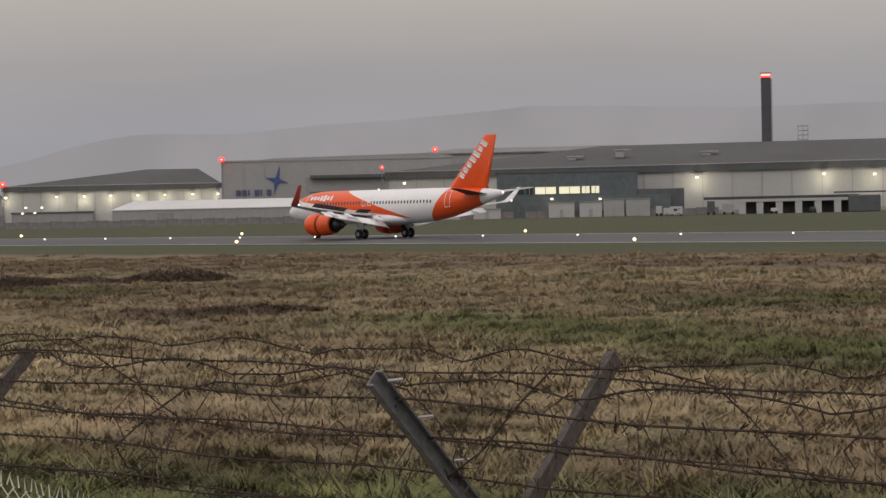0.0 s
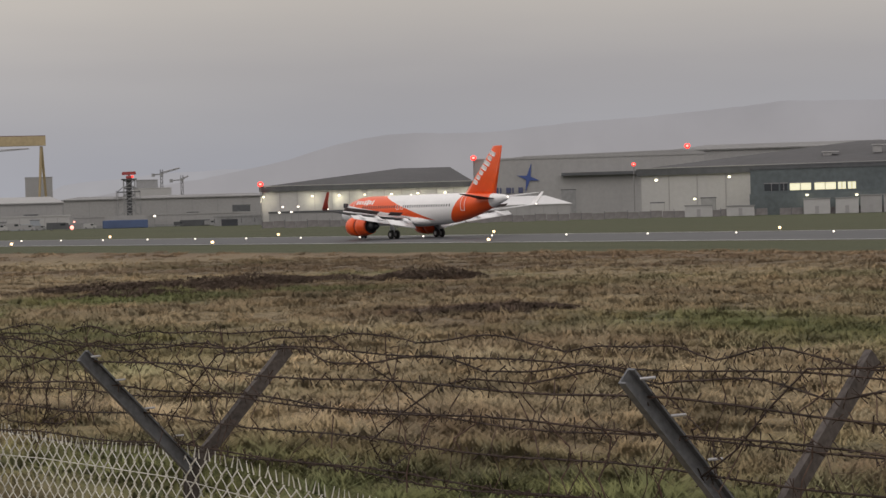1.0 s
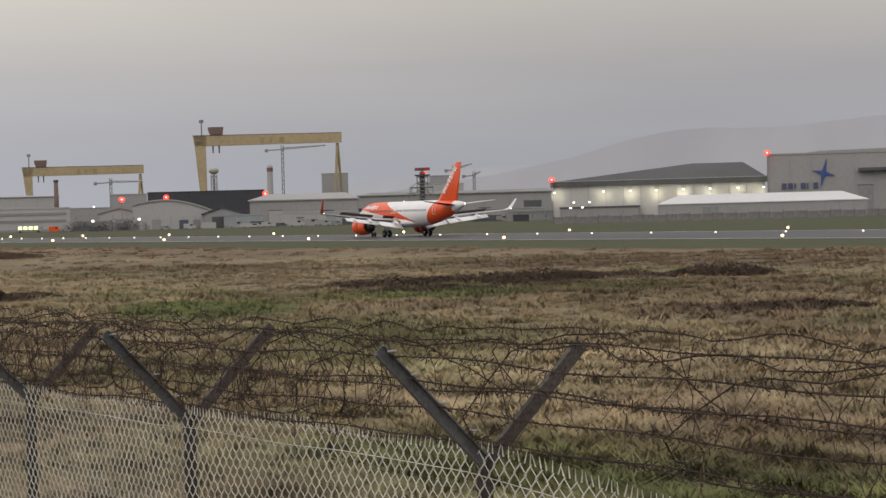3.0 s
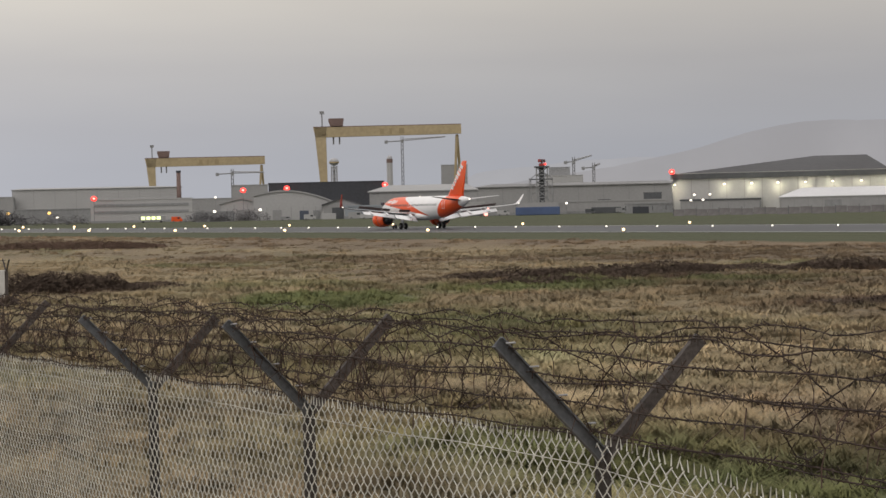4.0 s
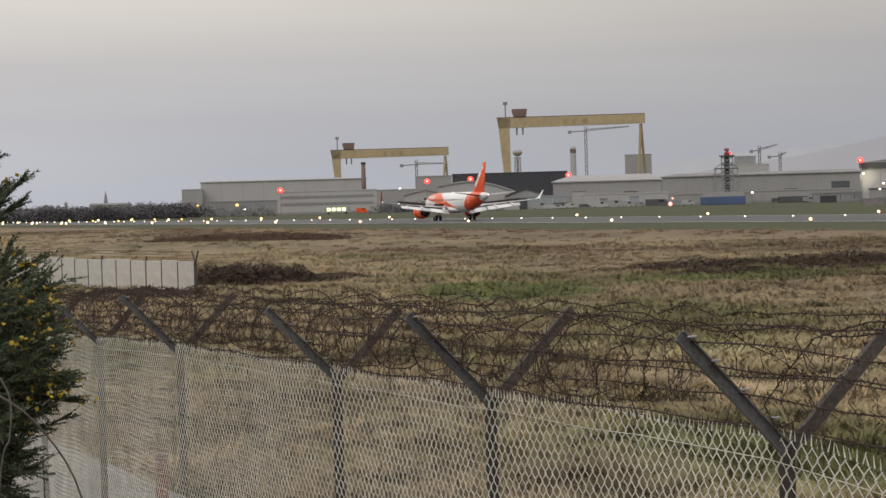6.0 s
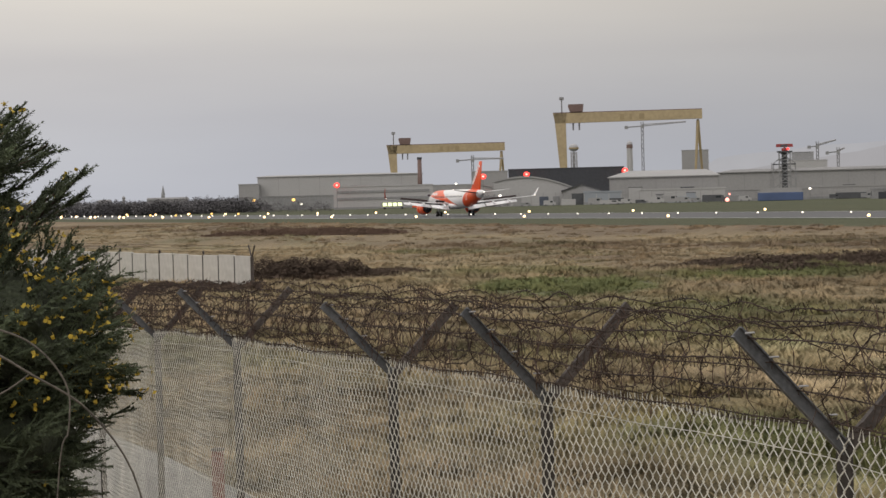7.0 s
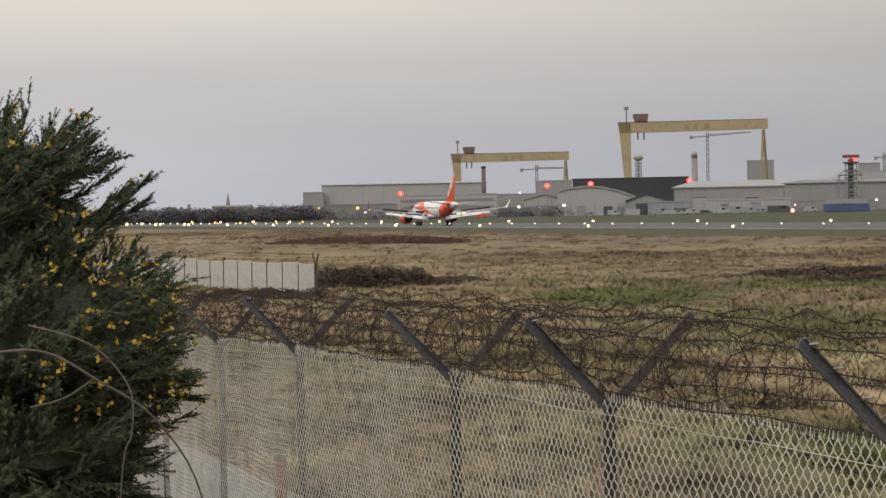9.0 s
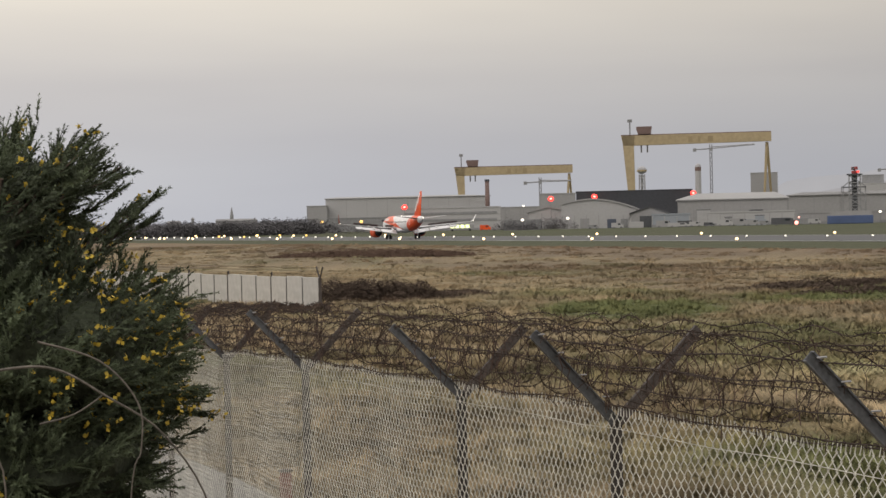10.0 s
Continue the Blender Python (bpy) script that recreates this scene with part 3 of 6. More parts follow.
def wall_lamp(az, el, d, power=480.0):
    p = polar(az, d, top(el, d))
    o = thing("wall_lamp", Matrix.Translation(p) @ pose(0, 0, 0, 0, 0, -az), "lit yellowish floodlight on a hangar wall", "lamp", "hangar wall lamps")
    part("lamp_head", boxed(-.45, .45, -.7, .3, .25, .55, bev=.05), M_steel, o)
    part("lens", boxed(-.38, .38, -.75, .2, -.25, .25, bev=.08), M_walllamp, o, "glowing lens")
    li = new("flood", bpy.data.lights.new("flood", "POINT"))
    li.data.energy, li.data.color, li.data.shadow_soft_size = power, (1.0, 0.93, 0.62), 0.4
    li.matrix_world = Matrix.Translation(polar(az, d - 1.6, top(el, d) - 1.2))


def red_lamp(az, el, d, pole=3.0, size=1.0):
    p = polar(az, d, top(el, d))
    r = d * 0.0016 * size
    o = thing("obstruction_light", Matrix.Translation(p) @ pose(0, 0, 0, 0, 0, -az), "glowing red obstruction light on a short pole", "light", "obstruction lights")
    part("pole", bar(bmesh.new(), (0, 0, -p.z), (0, 0, -r * .6), .16, 6), M_steel, o)
    # ball sized by distance stands in for the red glare round the lamp
    part("lens", ball(bmesh.new(), (0, 0, 0), r, 1, 1, .85, 10, 8), M_red_light, o, "glowing red ball standing in for the halo")
    part("core", ball(bmesh.new(), (0, -r * .8, 0), r * .42, 1, .8, .8, 8, 6), M_red_hot, o, "bright core")


# left hangar, the sign block and the long hangar
D1, D2, D3 = 700.0, 690.0, 560.0
hall("hangar", 9.7, 15.82, D1, top(.78, D1), 70, M_white_clad, "white hangar with a dark shallow roof and lit wall lamps", zr=top(1.26, D1 + 35), hips=(50, 6), roof=M_roof, fascia=1.3, step=6, seam=M_pale_clad,
     doors=((12.0, 5, 4.5, M_grey_clad), (14.6, 8, 5, M_mid_clad)))
for a in (9.75, 11.17, 11.95, 12.7, 13.48, 14.25, 15.05, 15.78):
    wall_lamp(a, .52, D1 - 1.0)
sign = hall("hangar", 15.9, 22.6, D2, top(1.42, D2), 60, M_pale_clad, "pale grey hangar with a blue star and dark lettering bars", roof=M_grey_clad, step=7,
            doors=((21.3, 6.5, 6, M_black_clad), (18.65, 5, 9.5, M_mid_clad)))
mid2 = (15.9 + 22.6) / 2
part("parapet", prism(bmesh.new(), [(across(17.0, mid2, D2), top(1.42, D2) + .6), (across(22.6, mid2, D2), top(1.42, D2) + .6), (across(22.6, mid2, D2), top(1.50, D2)), (across(22.0, mid2, D2), top(1.58, D2)), (across(17.4, mid2, D2), top(1.51, D2))], 0, 50), M_grey_clad, sign)
part("canopy", boxed(across(18.46, mid2, D2), across(21.2, mid2, D2), -3, 0, top(.90, D2), top(.99, D2)), M_dark_clad, sign, "dark canopy strip")
# star: four long points
star = bmesh.new()
cx, cz = across(17.49, mid2, D2), top(.87, D2)
pts = []
for k, r in enumerate((5.4, 1.0, 4.3, 1.0, 5.2, 1.0, 4.3, 1.0)):
    a = math.pi / 2 - .23 + k * math.pi / 4
    pts.append((cx + r * math.cos(a) * (.95), cz + r * math.sin(a)))
prism(star, pts, -.55, -.3)
part("star_emblem", star, M_blue, sign, "blue four-pointed star")
x0 = across(16.30, mid2, D2)
for i, (w, h) in enumerate(((1.6, 2.0), (1.6, 2.0), (.5, 2.0), (1.7, 2.0), (.5, 2.0), (1.6, 2.0))):
    x = x0 + i * 2.15
    part("letter_bar", boxed(x, x + w, -.5, -.3, top(.44, D2), top(.44, D2) + h), M_signgrey, sign, "grey-blue lettering bar")
for a, e, d in ((15.9, 1.50, D2 - 2), (22.12, 1.67, D2 + 2), (20.56, 1.18, D3 + 18), (9.67, .90, D1 - 2)):
    red_lamp(a, e, d, size=1.0 if e != 1.18 else .7)
hall("hangar", 21.6, 28.0, 760, top(1.52, 760), 40, M_grey_clad, "grey hangar with a low pitched roof behind others", zr=top(1.68, 780), hips=(14, 4), roof=M_roof_pale, step=0)
hall("long_hangar", 20.6, 40.0, D3, top(1.0, D3), 110, M_white_clad, "long white hangar with a broad dark roof", zr=top(1.67, D3 + 55), hips=(56, 8), roof=M_roof, fascia=1.4, step=8, seam=M_pale_clad, turn=-4,
     doors=((21.1, 4, 4, M_white_clad), (22.6, 4.2, 5, M_mid_clad)))
for a, e in ((21.2, .70), (23.3, .74), (29.71, .69), (33.33, .70), (34.75, .66)):
    wall_lamp(a, e, D3 - 1.4 - (0 if a < 30 else (a - 30) * .6), 650)
for a, e in ((26.1, 1.30), (27.5, 1.46), (30.0, 1.36)):
    o = thing("roof_vent", site(a, 583), "pale sheet-metal vent on the hangar roof", "vent", "roof vents")
    part("vent", boxed(-1.3, 1.3, 0, 2.4, top(e, 583) - 1.6, top(e, 583) + .6, bev=.2), M_pale_clad, o)
    part("vent_cap", boxed(-1.6, 3.4, -.3, 2.7, top(e, 583) + .6, top(e, 583) + .9), M_white_clad, o)

# low fence of grey panels along the apron
bf = thing("apron_fence", site(20.0, 528), "low dull grey panel fence along the apron", "fence")
M_apf = mat("dull_fence_panel", (0.20, 0.19, 0.195), .8, var=.15, scale=.1, fine=1)
first = None
for i in range(62):
    xx = -96 + i * 3.1
    if 33 < xx < 52 and i % 4 == 0:
        continue
    if first is None:
        first = part("panel", boxed(.06, 3.04, -.04, .04, .1, 1.9), M_apf, bf)
        first.matrix_basis = Matrix.Translation((xx, 0, 0))
    else:
        share(first, "panel", Matrix.Translation((xx, 0, .12 * math.sin(i * 1.9))), bf)
    if i % 2 == 0:
        part("post", boxed(xx - .06, xx + .06, -.1, .1, 0, 2.3), M_dark_clad, bf)

# slate-coloured office before the hangar, with lit windows
D4 = 545.0
off = hall("office_block", 23.9, 28.0, D4, top(.92, D4), 12, M_teal, "slate-coloured office block with lit upper windows", step=0, roof=M_dark_clad)
m4 = (23.9 + 28.0) / 2
part("lower_wing", boxed(across(23.9, m4, D4), across(28.9, m4, D4), -8, 0, 0, top(.22, D4)), M_teal, off)
part("lift_tower", boxed(across(28.0, m4, D4), across(29.3, m4, D4), -6, 6, 0, top(.38, D4)), M_dark_clad, off)
for i, (a0, a1, lit) in enumerate(((24.75, 24.95, 0), (25.02, 25.62, 1), (25.72, 26.32, 1), (26.38, 26.6, 1), (26.66, 26.88, 1), (24.3, 24.7, 0))):
    w = part("window", boxed(across(a0, m4, D4), across(a1, m4, D4), -.12, .05, top(.30, D4), top(.50, D4)), M_litwin if lit else M_glass_dark, off, "lit window" if lit else "dark window")
    part("window_frame", boxed(across(a0, m4, D4) - .1, across(a1, m4, D4) + .1, -.2, -.02, top(.50, D4) + .02, top(.50, D4) + .25), M_steel, w)
    part("mullion", boxed((across(a0, m4, D4) + across(a1, m4, D4)) / 2 - .08, (across(a0, m4, D4) + across(a1, m4, D4)) / 2 + .08, -.2, -.13, top(.30, D4), top(.50, D4)), M_steel, w)
for a, e in ((25.5, .05), (26.9, .02), (22.3, .03)):
    wall_lamp(a, e + .1, D4 - 9, 90)

# low white sheds before the office
for a0, a1, h in ((25.4, 26.15, 4.0), (26.3, 26.95, 4.0), (27.0, 27.6, 4.6), (27.65, 28.35, 4.6), (22.0, 22.8, 3.0), (23.2, 24.0, 2.6)):
    m = (a0 + a1) / 2
    o = thing("site_cabin", site(m, 528), "pale grey flat-roofed site cabin", "cabin", "site cabins")
    w = part("wall", boxed(across(a0, m, 528), across(a1, m, 528), 0, 3, 0, h, bev=.06), M_pale_clad if h > 4 else M_white_clad, o)
    part("roof", boxed(across(a0, m, 528) - .2, across(a1, m, 528) + .2, -.2, 3.2, h + .004, h + .25), M_mid_clad, o)
    part("door", boxed(-.5, .5, -.06, .02, .1, 2.1), M_grey_clad, w)

# covered stand: dark roof on white piers
st = thing("covered_stand", site(32.4, 520), "low open shelter with a dark roof on white piers", "shelter")
part("roof", boxed(across(29.9, 32.4, 520), across(34.3, 32.4, 520), 0, 7, top(.02, 520), top(.10, 520)), M_black_clad, st)
part("edge_beam", boxed(across(30.9, 32.4, 520), across(34.0, 32.4, 520), -.3, 0, top(-.06, 520), top(.02, 520) - .01), M_white_clad, st)
part("back_wall", boxed(across(30.9, 32.4, 520), across(34.2, 32.4, 520), 5.5, 6, 0, top(.02, 520) - .02), M_dark_clad, st)
for a in (31.0, 31.5, 32.05, 32.6, 33.15, 33.7):
    x = across(a, 32.4, 520)
    part("pier", boxed(x - .9, x + .9, -.1, .6, 0, top(-.06, 520) - .01), M_white_clad, st)
part("plant_box", boxed(across(34.0, 32.4, 520), across(34.9, 32.4, 520), -1, 5, 0, 4.4, bev=.2), M_dark_clad, st, "dark plant housing")
part("duct", boxed(across(33.6, 32.4, 520), across(36.5, 32.4, 520), 2, 3, 5.0, 5.4), M_black_clad, st)
for a, w, h, m in ((29.1, 3.2, 2.4, M_white_clad), (30.1, 2, 3.6, M_dark_clad), (30.6, 3, 3.0, M_grey_clad), (31.9, 1.6, 1.5, M_concrete), (33.0, 1.6, 1.5, M_black_clad), (28.6, 1.5, 2.6, M_white_clad), (35.2, 2.4, 2.6, M_grey_clad)):
    o = thing("ground_equipment", site(a, 505), "boxy airfield ground equipment parked on the apron", "equipment", "ground equipment")
    part("body", boxed(-w / 2, w / 2, 0, 2, .5, h, bev=.12), m, o)
    for x in (-w * .35, w * .35):
        part("wheel", bar(bmesh.new(), (x, -.05, .4), (x, .25, .4), .4, 10), M_tyre, o)

# chimney with its red lamp band, and a lattice mast on the roof
ch = thing("chimney", site(31.73, 640), "tall dark square chimney with a red light band", "chimney")
part("shaft", boxed(-1.55, 1.55, -1.55, 1.55, 0, top(3.55, 640), bev=.12), M_chimney, ch)
# strip that makes the shaft's right side paler
part("pale_edge", boxed(1.57, 1.95, -1.4, 1.4, 0, top(3.45, 640)), M_grey_clad, ch, "pale strip down the right side of the shaft")
part("cap", boxed(-1.7, 1.7, -1.7, 1.7, top(3.55, 640) + .004, top(3.64, 640)), M_brickstack, ch)
part("light_band", boxed(-1.5, 1.5, -1.85, -1.5, top(3.545, 640), top(3.60, 640)), M_red_hot, ch, "glowing red light band")
part("light_band_edge", boxed(-1.75, 1.75, -1.80, -1.45, top(3.50, 640), top(3.545, 640) - .01), M_red_light, ch, "glowing red light band")
la = thing("lattice_mast", site(32.76, 660), "pale lattice frame on the hangar roof", "mast")
bm = bmesh.new()
for x in (-1.6, 0, 1.6):
    for y in (-1, 1):
        bar(bm, (x, y, 15), (x, y, top(2.12, 660)), .12, 4)
for k in range(4):
    z = top(1.7, 660) + k * 1.5
    for y in (-1, 1):
        bar(bm, (-1.6, y, z), (1.6, y, z), .12, 4)
part("frame", bm, M_steel_pale, la)

# white fabric store
D5 = 600.0
m5 = 15.35
te = thing("fabric_store", site(m5, D5), "long white fabric-roofed store with grey sides", "tent")
xa, xb = across(12.71, m5, D5), across(18.75, m5, D5)
part("side_wall", boxed(xa + .3, xb - .3, .3, 22, 0, 4.6), M_pale_clad, te)
ribs(te, xa + .5, xb - .5, 0.2, 4.5, 4.0, M_grey_clad, .2)
part("roof", hip_roof(xa, xb, 0, 22.3, 4.8, top(.35, D5 + 11), xa + 6.5, xb - 7.5, .25), M_tent, te)
part("door", boxed(-14, -9, .05, .4, .05, 3.6), M_mid_clad, te)
part("door", boxed(-6, -3.5, .05, .4, .05, 3.4), M_grey_clad, te)

# long grey works, then the radar mast
hall("works_hall", 4.0, 9.9, 1000, top(.56, 1000), 60, M_grey_clad, "long grey works hall", zr=top(.66, 1030), hips=(6, 6), roof=M_roof_pale, step=12, seam=M_mid_clad,
     doors=((7.7, 6, 6, M_dark_clad), (8.1, 5, 5, M_mid_clad), (9.1, 9, 9, M_dark_clad), (6.9, 4, 5, M_mid_clad)))
hall("low_store", 8.3, 13.0, 760, 3.4, 10, M_mid_clad, "low dark store beside the hangars", step=5, seam=M_dark_clad)
hall("low_store", 9.9, 12.2, 690, 4.2, 8, M_grey_clad, "low grey flat-roofed store", step=5, seam=M_mid_clad, roof=M_dark_clad)
for a, e in ((10.3, .22), (10.75, .22), (10.2, .06), (10.55, .07)):
    o = thing("yard_light", site(a, 685), "lit white yard light on a post", "lamp", "yard lights")
    part("post", bar(bmesh.new(), (0, 0, 0), (0, 0, top(e, 685) - .3), .1, 6), M_steel, o)
    part("lens", ball(bmesh.new(), (0, 0, top(e, 685)), .38, 1.2, 1, .8), M_whitelight, o, "glowing lens")
D6 = 800.0
M_head = mat("red_radar_paint", (0.30, 0.05, 0.05), .6, var=.1, scale=.4)
M_base = mat("dull_blue_panel", (0.06, 0.095, 0.20), .6, var=.1, scale=.2)
rm = thing("radar_tower", site(5.9, D6), "lattice radar tower with a red head on a blue base", "tower")
part("base_block", boxed(-11, 7, -3, 3, 0, top(-.03, D6), bev=.2), M_base, rm, "blue base block")
part("base_roof", boxed(-10, 6.4, -2.6, 2.6, top(-.03, D6) + .004, top(.1, D6)), M_pale_clad, rm)
bm = bmesh.new()
zt = top(1.12, D6)
for x in (-2.2, 2.2):
    for y in (-2.2, 2.2):
        bar(bm, (x, y, 3), (x, y, zt), .28, 6)
for k in range(5):
    za, zb = 4 + (zt - 4) * k / 5, 4 + (zt - 4) * (k + 1) / 5
    for y in (-2.2, 2.2):
        bar(bm, (-2.2, y, za), (2.2, y, zb), .16, 4)
        bar(bm, (2.2, y, za), (-2.2, y, zb), .16, 4)
        bar(bm, (-2.2, y, zb), (2.2, y, zb), .16, 4)
part("lattice", bm, M_mid_clad, rm)
part("stair_core", boxed(-1.2, 1.0, -1, 1, 3, zt), M_dark_clad, rm)
part("platform", boxed(-3.1, 3.1, -3, 3, zt, zt + .5), M_dark_clad, rm)
part("head", boxed(-1.2, 1.2, -1.2, 1.2, zt + .51, zt + 1.7, bev=.25), M_head, rm, "dark red radar housing")
radar_antenna = part("antenna", prism(bmesh.new(), [(-3.3, 0), (3.3, 0), (3.4, .5), (3.2, 1.25), (-3.2, 1.25), (-3.4, .5)], -.35, .35), M_head, rm, "red turning radar antenna")
radar_antenna.matrix_basis = pose(0, 0, zt + 2.1)
part("backing_rib", prism(bmesh.new(), [(-1.6, .2), (1.6, .2), (1.2, 1.0), (-1.2, 1.0)], .37, .8), M_dark_clad, radar_antenna)
part("drive_shaft", bar(bmesh.new(), (0, 0, -.4), (0, 0, .1), .35, 10), M_dark_clad, radar_antenna)
RADAR_Z = zt + 2.1
for dx in (-4.6, 4.2):
    bm = bmesh.new()
    for y in (-1.6, 1.6):
        bar(bm, (dx, y, 3), (dx, y, zt - 4.5), .18, 5)
        bar(bm, (dx, y, zt - 4.5), (dx * .45, y, zt - 2.5), .16, 5)
        for k in range(3):
            bar(bm, (dx, y, 5 + k * 3.2), (dx * .45, y, 6.6 + k * 3.2), .12, 4)
    part("stair_frame", bm, M_mid_clad, rm)
part("gallery", boxed(-4.9, 4.4, -2.4, 2.4, zt - 5.0, zt - 4.6), M_dark_clad, rm)
part("lamp", ball(bmesh.new(), (1.4, -2, zt + 1.3), .5), M_red_light, rm, "glowing red lamp")
part("side_aerial", bar(bar(bmesh.new(), (-5.2, 0, 3), (-5.2, 0, top(.82, D6)), .15, 5), (-6.2, 0, top(.62, D6)), (-3, 0, top(.62, D6)), .12, 5), M_steel, rm)

# wrapped works and gabled sheds in the middle distance
D7 = 900.0
hall("works_hall", 0.85, 4.0, D7, top(.50, D7), 40, M_pale_clad, "pale works hall with an uneven rounded roof", zr=top(.70, D7 + 20), hips=(8, 5), roof=M_pale_clad, step=7, seam=M_grey_clad,
     doors=((2.15, 5, 5, M_dark_clad), (3.1, 6, 6.5, M_black_clad), (2.7, 9, 4, M_white_clad), (3.6, 5, 5, M_mid_clad), (1.6, 6, 7, M_white_clad)))
hall("gabled_shed", 1.7, 4.2, D7 - 30, 5.6, 14, M_white_clad, "low white shed before the works", step=5, seam=M_pale_clad, doors=((2.3, 3, 3.5, M_mid_clad), (3.2, 4, 4, M_blue_pale)))
def gable_shed(a0, a1, d, ze, zr, wall, roof, label, door=None):
    m = (a0 + a1) / 2
    o = thing("gabled_shed", site(m, d), label, "building")
    x0, x1 = across(a0, m, d), across(a1, m, d)
    w = part("wall", prism(bmesh.new(), [(x0, 0), (x1, 0), (x1, ze), ((x0 + x1) / 2, zr - .3), (x0, ze)], 0, 40), wall, o)
    xm = (x0 + x1) / 2
    for sx, xe in ((-1, x0), (1, x1)):
        part("roof_slope", prism(bmesh.new(), [(xm, zr - .28), (xe + sx * .8, ze - .25), (xe + sx * .8, ze + .3), (xm, zr + .3)], -.8, 41), roof, o)
    for xd, wd, h, mm in (door or ()):
        part("door", boxed(xd - wd / 2, xd + wd / 2, -.25, .1, .05, h), mm, o)
    ribs(w, x0 + .3, x1 - .3, .2, ze - .3, 5, M_pale_clad)
def curved_shed(a0, a1, d, ze0, ze1, zr, wall, roof, label, doors):
    """A shed whose curved roof runs from a high eave over its crown to a low one."""
    m = (a0 + a1) / 2
    o = thing("curved_shed", site(m, d), label, "building")
    x0, x1 = across(a0, m, d), across(a1, m, d)
    arc = []
    for k in range(13):
        t = k / 12
        base = ze0 + (ze1 - ze0) * max(0.0, (t - .3) / .7) ** 1.5
        arc.append((x0 + (x1 - x0) * t, base + (zr - max(ze0, ze1)) * math.sin(math.pi * min(1.0, t * 1.05)) ** .8 if t < .95 else base))
    w = part("wall", prism(bmesh.new(), [(x0, 0), (x1, 0)] + arc[::-1], 0, 40), wall, o)
    part("roof", prism(bmesh.new(), [(x, z + .05) for x, z in arc] + [(x, z + .75) for x, z in arc[::-1]], -.7, 40.7), roof, o)
    ribs(w, x0 + .3, x1 - .3, .2, min(ze0, ze1) - .3, 5, M_pale_clad)
    for xd, wd, h, mm in doors:
        part("door", boxed(xd - wd / 2, xd + wd / 2, -.25, .1, .05, h), mm, o)


curved_shed(-2.52, .0, 875, top(.46, 875), top(.16, 875), top(.60, 875), M_white_clad, M_pale_clad, "white shed with a sweeping curved roof and a blue door", ((3, 4, 4, M_base2), (8.5, 3, 4, M_mid_clad), (-9, 4, 4.5, M_grey_clad)))
gable_shed(-3.5, -2.3, 930, top(.26, 930), top(.42, 930), M_white_clad, M_pale_clad, "pale gabled shed with a low door", ((1, 6, 5, M_grey_clad),))
gable_shed(-.5, .6, 860, top(.16, 860), top(.36, 860), M_grey_clad, M_roof, "grey gabled shed with a dark roof", ((-2, 5, 5, M_dark_clad),))
hall("low_store", .1, 1.2, 850, 5.2, 12, M_blue_pale, "low pale blue store", step=4, seam=M_white_clad)
hall("low_store", -4.2, -3.1, 860, 4.0, 12, M_mid_clad, "low dark store with yard lights", step=4, seam=M_dark_clad)
hall("boiler_house", -3.15, -2.1, 1100, top(.78, 1100), 16, M_pale_clad, "grey upright boiler house", step=4, seam=M_pale_clad)
hall("black_hall", -2.08, 1.28, 1300, top(.82, 1300), 60, M_black_clad, "long black-clad works hall", step=0)
for a, e, d in ((-1.55, .68, 1290), (-2.82, .65, 925), (1.31, .72, 1290), (-7.1, .50, 990)):
    red_lamp(a, e, d)
# white banded terminal building, long shed and stack
D8 = 1000.0
tb = hall("banded_building", -7.2, -4.3, D8, top(.44, D8), 30, M_white_clad, "white building with dark horizontal window bands", step=0)
m8 = -5.75
for e0, e1 in ((.26, .33), (.06, .13)):
    part("window_band", boxed(across(-7.1, m8, D8), across(-4.4, m8, D8), -.3, .1, top(e0, D8), top(e1, D8)), M_mid_clad, tb, "dark window band")
part("roof_step", boxed(across(-6.7, m8, D8), across(-4.8, m8, D8), 4, 22, top(.44, D8) + .61, top(.50, D8)), M_pale_clad, tb)
hall("long_shed", -9.4, -4.6, 1500, top(.78, 1500), 80, M_white_clad, "very long grey shed with a stepped end", step=14, seam=M_pale_clad, zr=top(.83, 1540), hips=(6, 20), roof=M_pale_clad)
hall("long_shed", -9.95, -9.35, 1490, top(.58, 1490), 60, M_pale_clad, "stepped end of a long grey shed", step=8, seam=M_mid_clad)
hall("long_shed", -4.6, -2.4, 1400, top(.42, 1400), 60, M_pale_clad, "pale low works hall", step=10, seam=M_grey_clad)
hall("low_store", -9.3, -7.2, 1150, top(.20, 1150), 30, M_mid_clad, "low grey store with amber lights", step=8, seam=M_grey_clad)
hall("low_store", 4.3, 6.6, 830, 4.5, 12, M_grey_clad, "low grey airfield store", step=5, seam=M_pale_clad)
hall("low_store", 6.5, 9.5, 850, 5.0, 12, M_pale_clad, "low pale airfield store", step=6, seam=M_grey_clad)
sk = thing("stack", site(-4.67, 1480), "slim brown chimney stack with a dark top", "chimney")
part("shaft", bar(bmesh.new(), (0, 0, 0), (0, 0, top(1.20, 1480)), 1.9, 14, 1.6), M_brickstack, sk, smooth=True)
part("rim", bar(bmesh.new(), (0, 0, top(1.20, 1480) + .01), (0, 0, top(1.26, 1480)), 1.9, 14), M_black_clad, sk)
hall("tower_block", 2.96, 3.73, 2150, top(1.25, 2150), 30, M_grey_clad, "grey windowless tower block", step=0)
hall("tower_block", 6.1, 6.72, 1700, top(1.10, 1700), 20, M_mid_clad, "grey office block with a pale band", step=0)
hall("tower_block", 6.0, 7.1, 1690, top(.86, 1690), 20, M_white_clad, "pale low office block", step=0)


